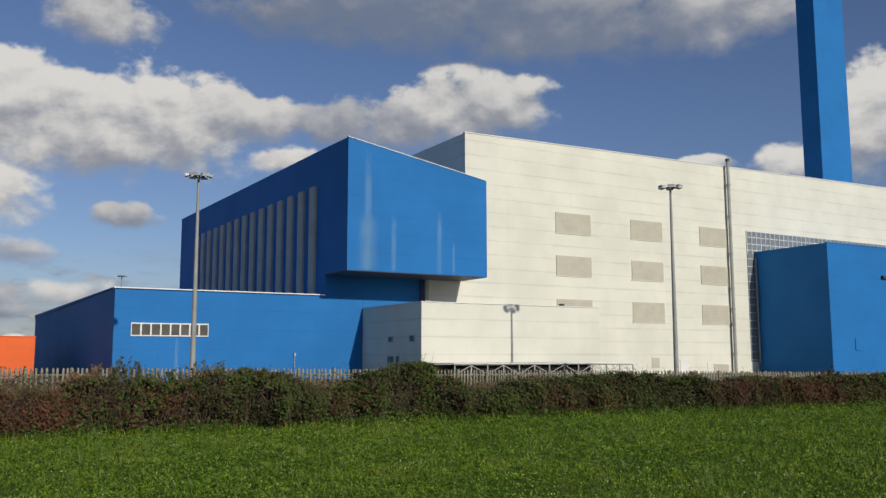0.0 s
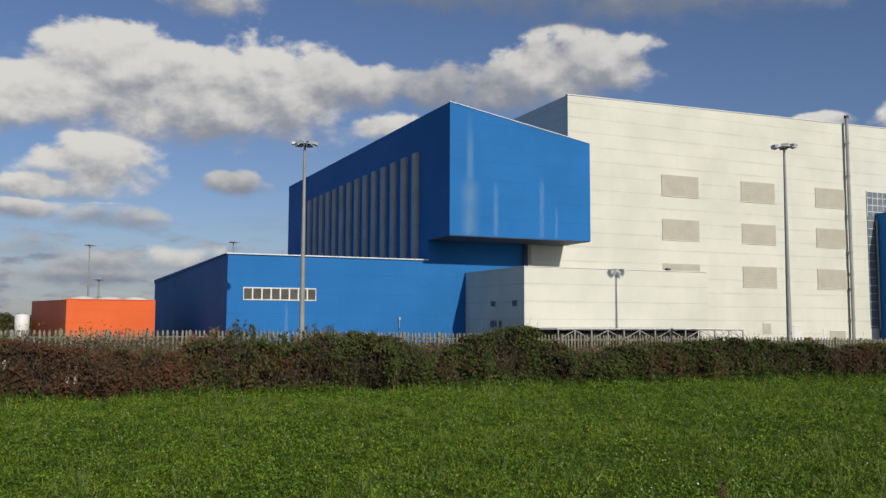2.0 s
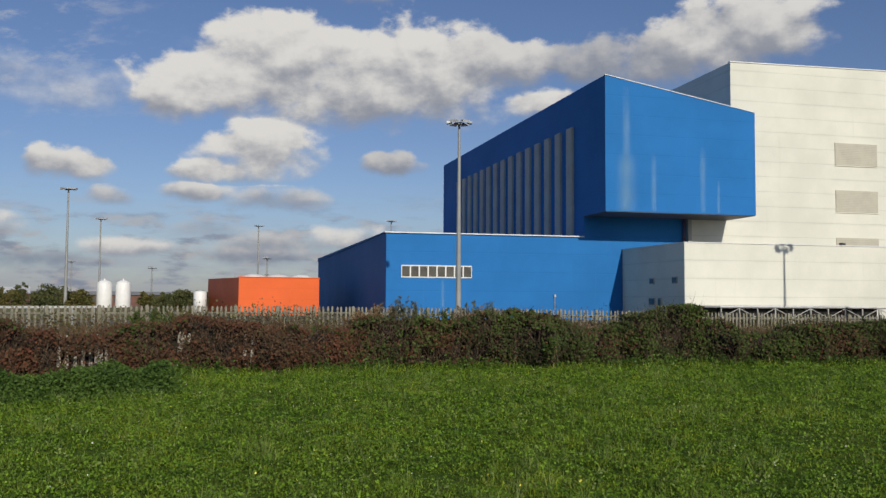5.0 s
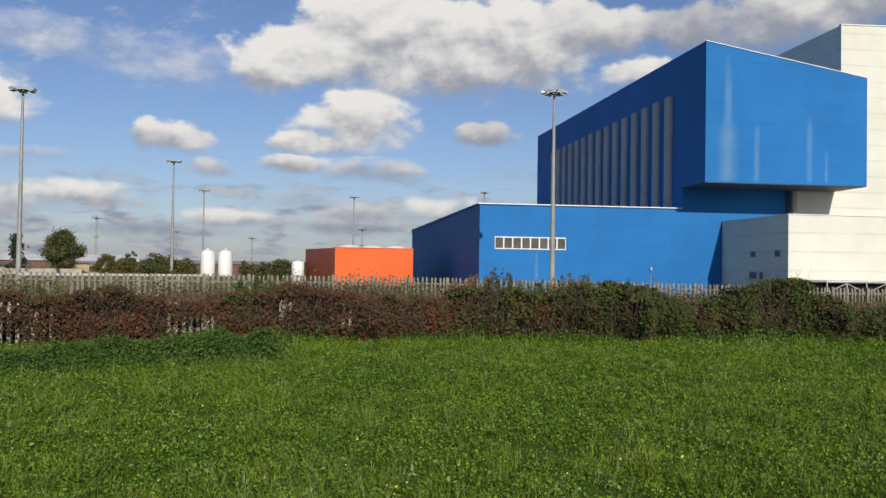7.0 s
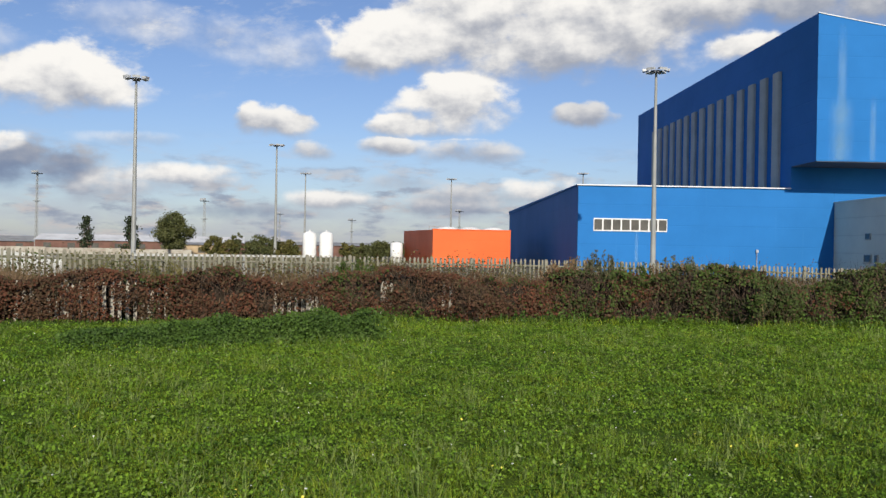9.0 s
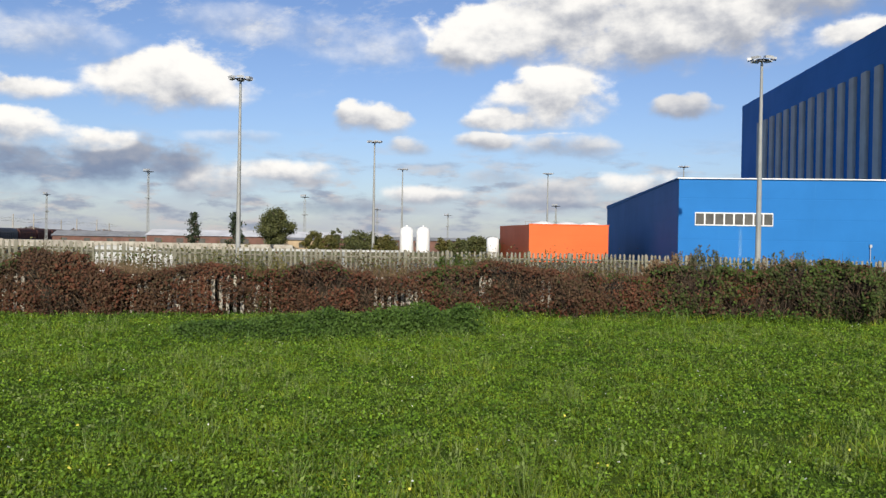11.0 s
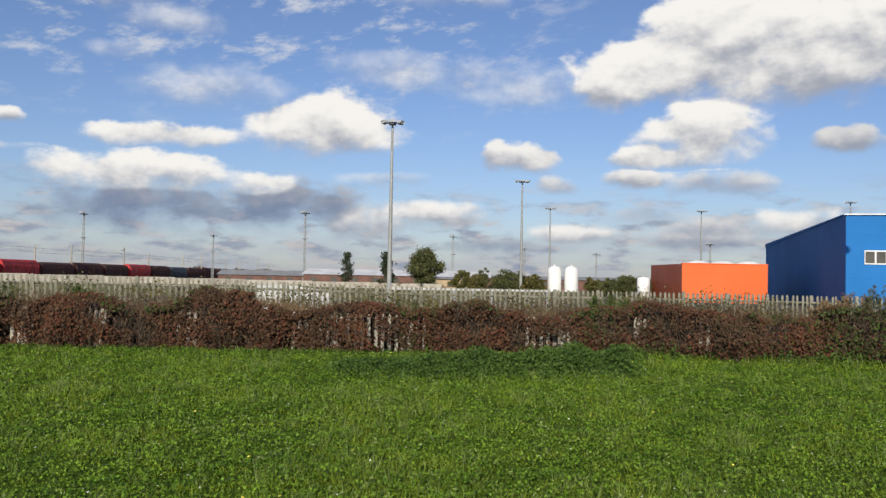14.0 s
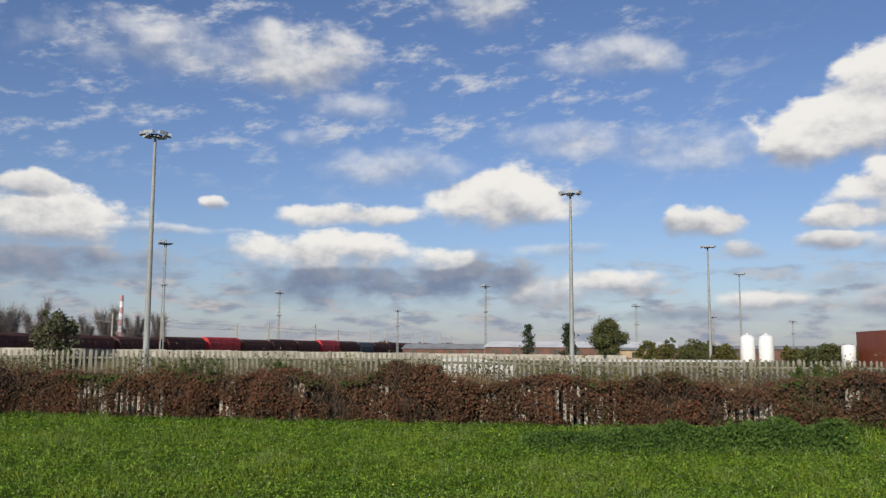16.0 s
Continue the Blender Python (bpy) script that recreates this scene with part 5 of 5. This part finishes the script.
c = np.stack([xy[:, 0], xy[:, 1], rng.uniform(0.15, 1, n) * hgt + 0.03], 1)
nettles = sheet_mesh("nettle_bed", leaf_cards(rng, c, 0.031 * np.ones((n, 1)), -0.2, 1.7, np.array([0.5, -0.6, 0.9])), 4, "nettle")
tagged(nettles, "low dark green bed of nettles on the meadow", "weeds", kind="stuff")


# ---- grass ----
def meadow_points(n, r0=3.6, power=1.0, b0=-36.0, b1=94.0):
    """Random places on the meadow between the camera and the hedge, denser close by."""
    b = rng.uniform(b0, b1, n)
    far = np.interp(-b, -H_B[::-1] if H_B[0] < H_B[-1] else -H_B, H_R[::-1] if H_B[0] < H_B[-1] else H_R) + 0.15
    u = rng.uniform(0, 1, n)
    r = r0 * (far / r0) ** u if power == 0 else (r0 ** power + u * (far ** power - r0 ** power)) ** (1 / power)
    a = np.radians(b)
    return np.stack([-r * np.sin(a), r * np.cos(a), np.full(n, -0.02)], 1), r


def grass(name, mat, tufts, each, length, width, lean, power=1.0, patch=None):
    """Tufts of blades that spread from one foot."""
    c, r = meadow_points(tufts, power=power)
    tone = np.array([0.6 * noise.noise((x * 0.5, y * 0.5, 1.0)) + 0.7 * noise.noise((x * 1.7, y * 1.7, 5.0)) + 0.6 * noise.noise((x * 4.2, y * 4.2, 8.0)) for x, y, z in c])
    if patch is not None:
        keep = tone + rng.normal(0, 0.15, len(c)) > patch
        c, r, tone = c[keep], r[keep], tone[keep]
    tall = length * rng.uniform(0.5, 1.3, len(c)) * np.clip(1 + 1.4 * tone, 0.25, 2.4)
    c, r, tall = np.repeat(c, each, 0), np.repeat(r, each), np.repeat(tall, each)
    m = len(c)
    way_out = rng.normal(0, 1, (m, 2))
    c = c + np.concatenate([way_out * 0.014, np.zeros((m, 1))], 1)
    ln = (tall * rng.uniform(0.6, 1.1, m))[:, None]
    d = np.concatenate([way_out * lean, np.ones((m, 1))], 1)
    d /= np.linalg.norm(d, axis=1)[:, None]
    side = np.stack([rng.normal(size=m), rng.normal(size=m), np.zeros(m)], 1)
    side = side / np.linalg.norm(side, axis=1)[:, None] * (width * (0.7 + r / 22.0))[:, None]
    v = np.stack([c - side, c + side, c + d * ln], 1).reshape(-1, 3)
    return tagged(sheet_mesh(name, v, 3, mat), "short lush green meadow grass", "grass", kind="stuff")


grass("grass", "blade", 60000, 8, 0.085, 0.0056, 0.6)
g = grass("seeding_grass", "pale_blade", 9000, 5, 0.12, 0.0042, 0.32, patch=0.05)
tagged(g, "paler taller seeding grass stalks")
g = grass("tussock", "pale_blade", 2200, 14, 0.15, 0.0044, 0.40)
tagged(g, "loose pale tussocks of taller grass")
c, r = meadow_points(460000, power=0.8)
tone = np.array([noise.noise((x * 0.45, y * 0.45, 21.0)) for x, y, z in c])
keep = tone + rng.normal(0, 0.15, len(c)) > -0.6
c, r = c[keep], r[keep]
hump = np.array([0.7 * noise.noise((x * 1.7, y * 1.7, 5.0)) + 0.8 * noise.noise((x * 4.2, y * 4.2, 8.0)) for x, y, z in c])
c[:, 2] = rng.uniform(0.15, 1.0, len(c)) * 0.075 * np.clip(1 + 1.9 * hump, 0.1, 2.8)
leaves = leaf_cards(rng, c, (0.021 * (0.75 + r / 24.0))[:, None], 0.0, 1.1, np.array([0.0, 0.0, 1.6]))
tagged(sheet_mesh("clover", leaves, 4, "clover"), "low clover and broad weed leaves in the meadow", "clover", kind="stuff")
# the same meadow round and behind the viewer
b = rng.uniform(94, 324, 26000)
r = 14.0 * np.sqrt(rng.uniform(0.002, 1, 26000))
near_b = rng.uniform(-36, 94, 4000)
near_r = 3.7 * np.sqrt(rng.uniform(0.01, 1, 4000))
b, r = np.radians(np.concatenate([b, near_b])), np.concatenate([r, near_r])
c = np.repeat(np.stack([-r * np.sin(b), r * np.cos(b), np.full(len(b), -0.02)], 1), 6, 0)
m = len(c)
out = rng.normal(0, 1, (m, 2))
d = np.concatenate([out * 0.5, np.ones((m, 1))], 1)
d /= np.linalg.norm(d, axis=1)[:, None]
side = np.concatenate([rng.normal(0, 0.005, (m, 2)), np.zeros((m, 1))], 1)
c = c + np.concatenate([out * 0.02, np.zeros((m, 1))], 1)
v = np.stack([c - side, c + side, c + d * rng.uniform(0.04, 0.11, (m, 1))], 1).reshape(-1, 3)
tagged(sheet_mesh("grass", v, 3, "blade"), "short green meadow grass round the path", "grass", kind="stuff")
# broad pale dock leaves in loose rosettes
c, r = meadow_points(1500, power=1.3)
c = np.repeat(c, 9, 0) + rng.normal(0, 0.03, (1500 * 9, 3)) + np.array([0, 0, 0.07])
tagged(sheet_mesh("broad_weeds", leaf_cards(rng, c, 0.020 * np.ones((len(c), 1)), 1.0, 2.0), 4, "pale_blade"), "scattered broad pale weed leaves", "weeds", kind="stuff")


def blossoms(name, mat, n, size, height, label):
    c, r = meadow_points(n, power=1.3)
    c[:, 2] = rng.uniform(height * 0.7, height * 1.2, n)
    a = np.arange(6) * math.pi / 3
    s = (size * rng.uniform(0.6, 1.2, n))[:, None]
    tilt = rng.normal(0, 0.35, (n, 2))
    px, py = np.cos(a)[None] * s, np.sin(a)[None] * s
    pz = px * tilt[:, :1] + py * tilt[:, 1:]
    v = np.stack([c[:, :1] + px, c[:, 1:2] + py, c[:, 2:] + pz], 2).reshape(-1, 3)
    return tagged(sheet_mesh(name, v, 6, mat), label, "flowers", kind="stuff")


blossoms("yellow_flowers", "petal", 420, 0.011, 0.10, "scattered small yellow dandelion flowers")
blossoms("seed_heads", "white_petal", 900, 0.008, 0.11, "scattered whitish clover heads")

# a rusty dock stalk standing in the grass
dock = thing("dock_plant", Matrix.Translation((*polar(-9.3, 7.5), 0)), "single rust-brown dock stalk gone to seed", "plant")
part("stem", tube(B(), (0, 0, 0), (0.03, 0, 0.42), 0.006, 0.003, 5), "leaf_dry", dock)
n = 160
t = rng.uniform(0.3, 1, n)
c = np.stack([0.03 * t + rng.normal(0, 0.014, n), rng.normal(0, 0.014, n), 0.42 * t], 1)
tagged(sheet_mesh("seeds", leaf_cards(rng, c, 0.016 * np.ones((n, 1)), 0.2, 1.3), 4, "wagon_brown", dock), "rust-brown seeds", kind="stuff")
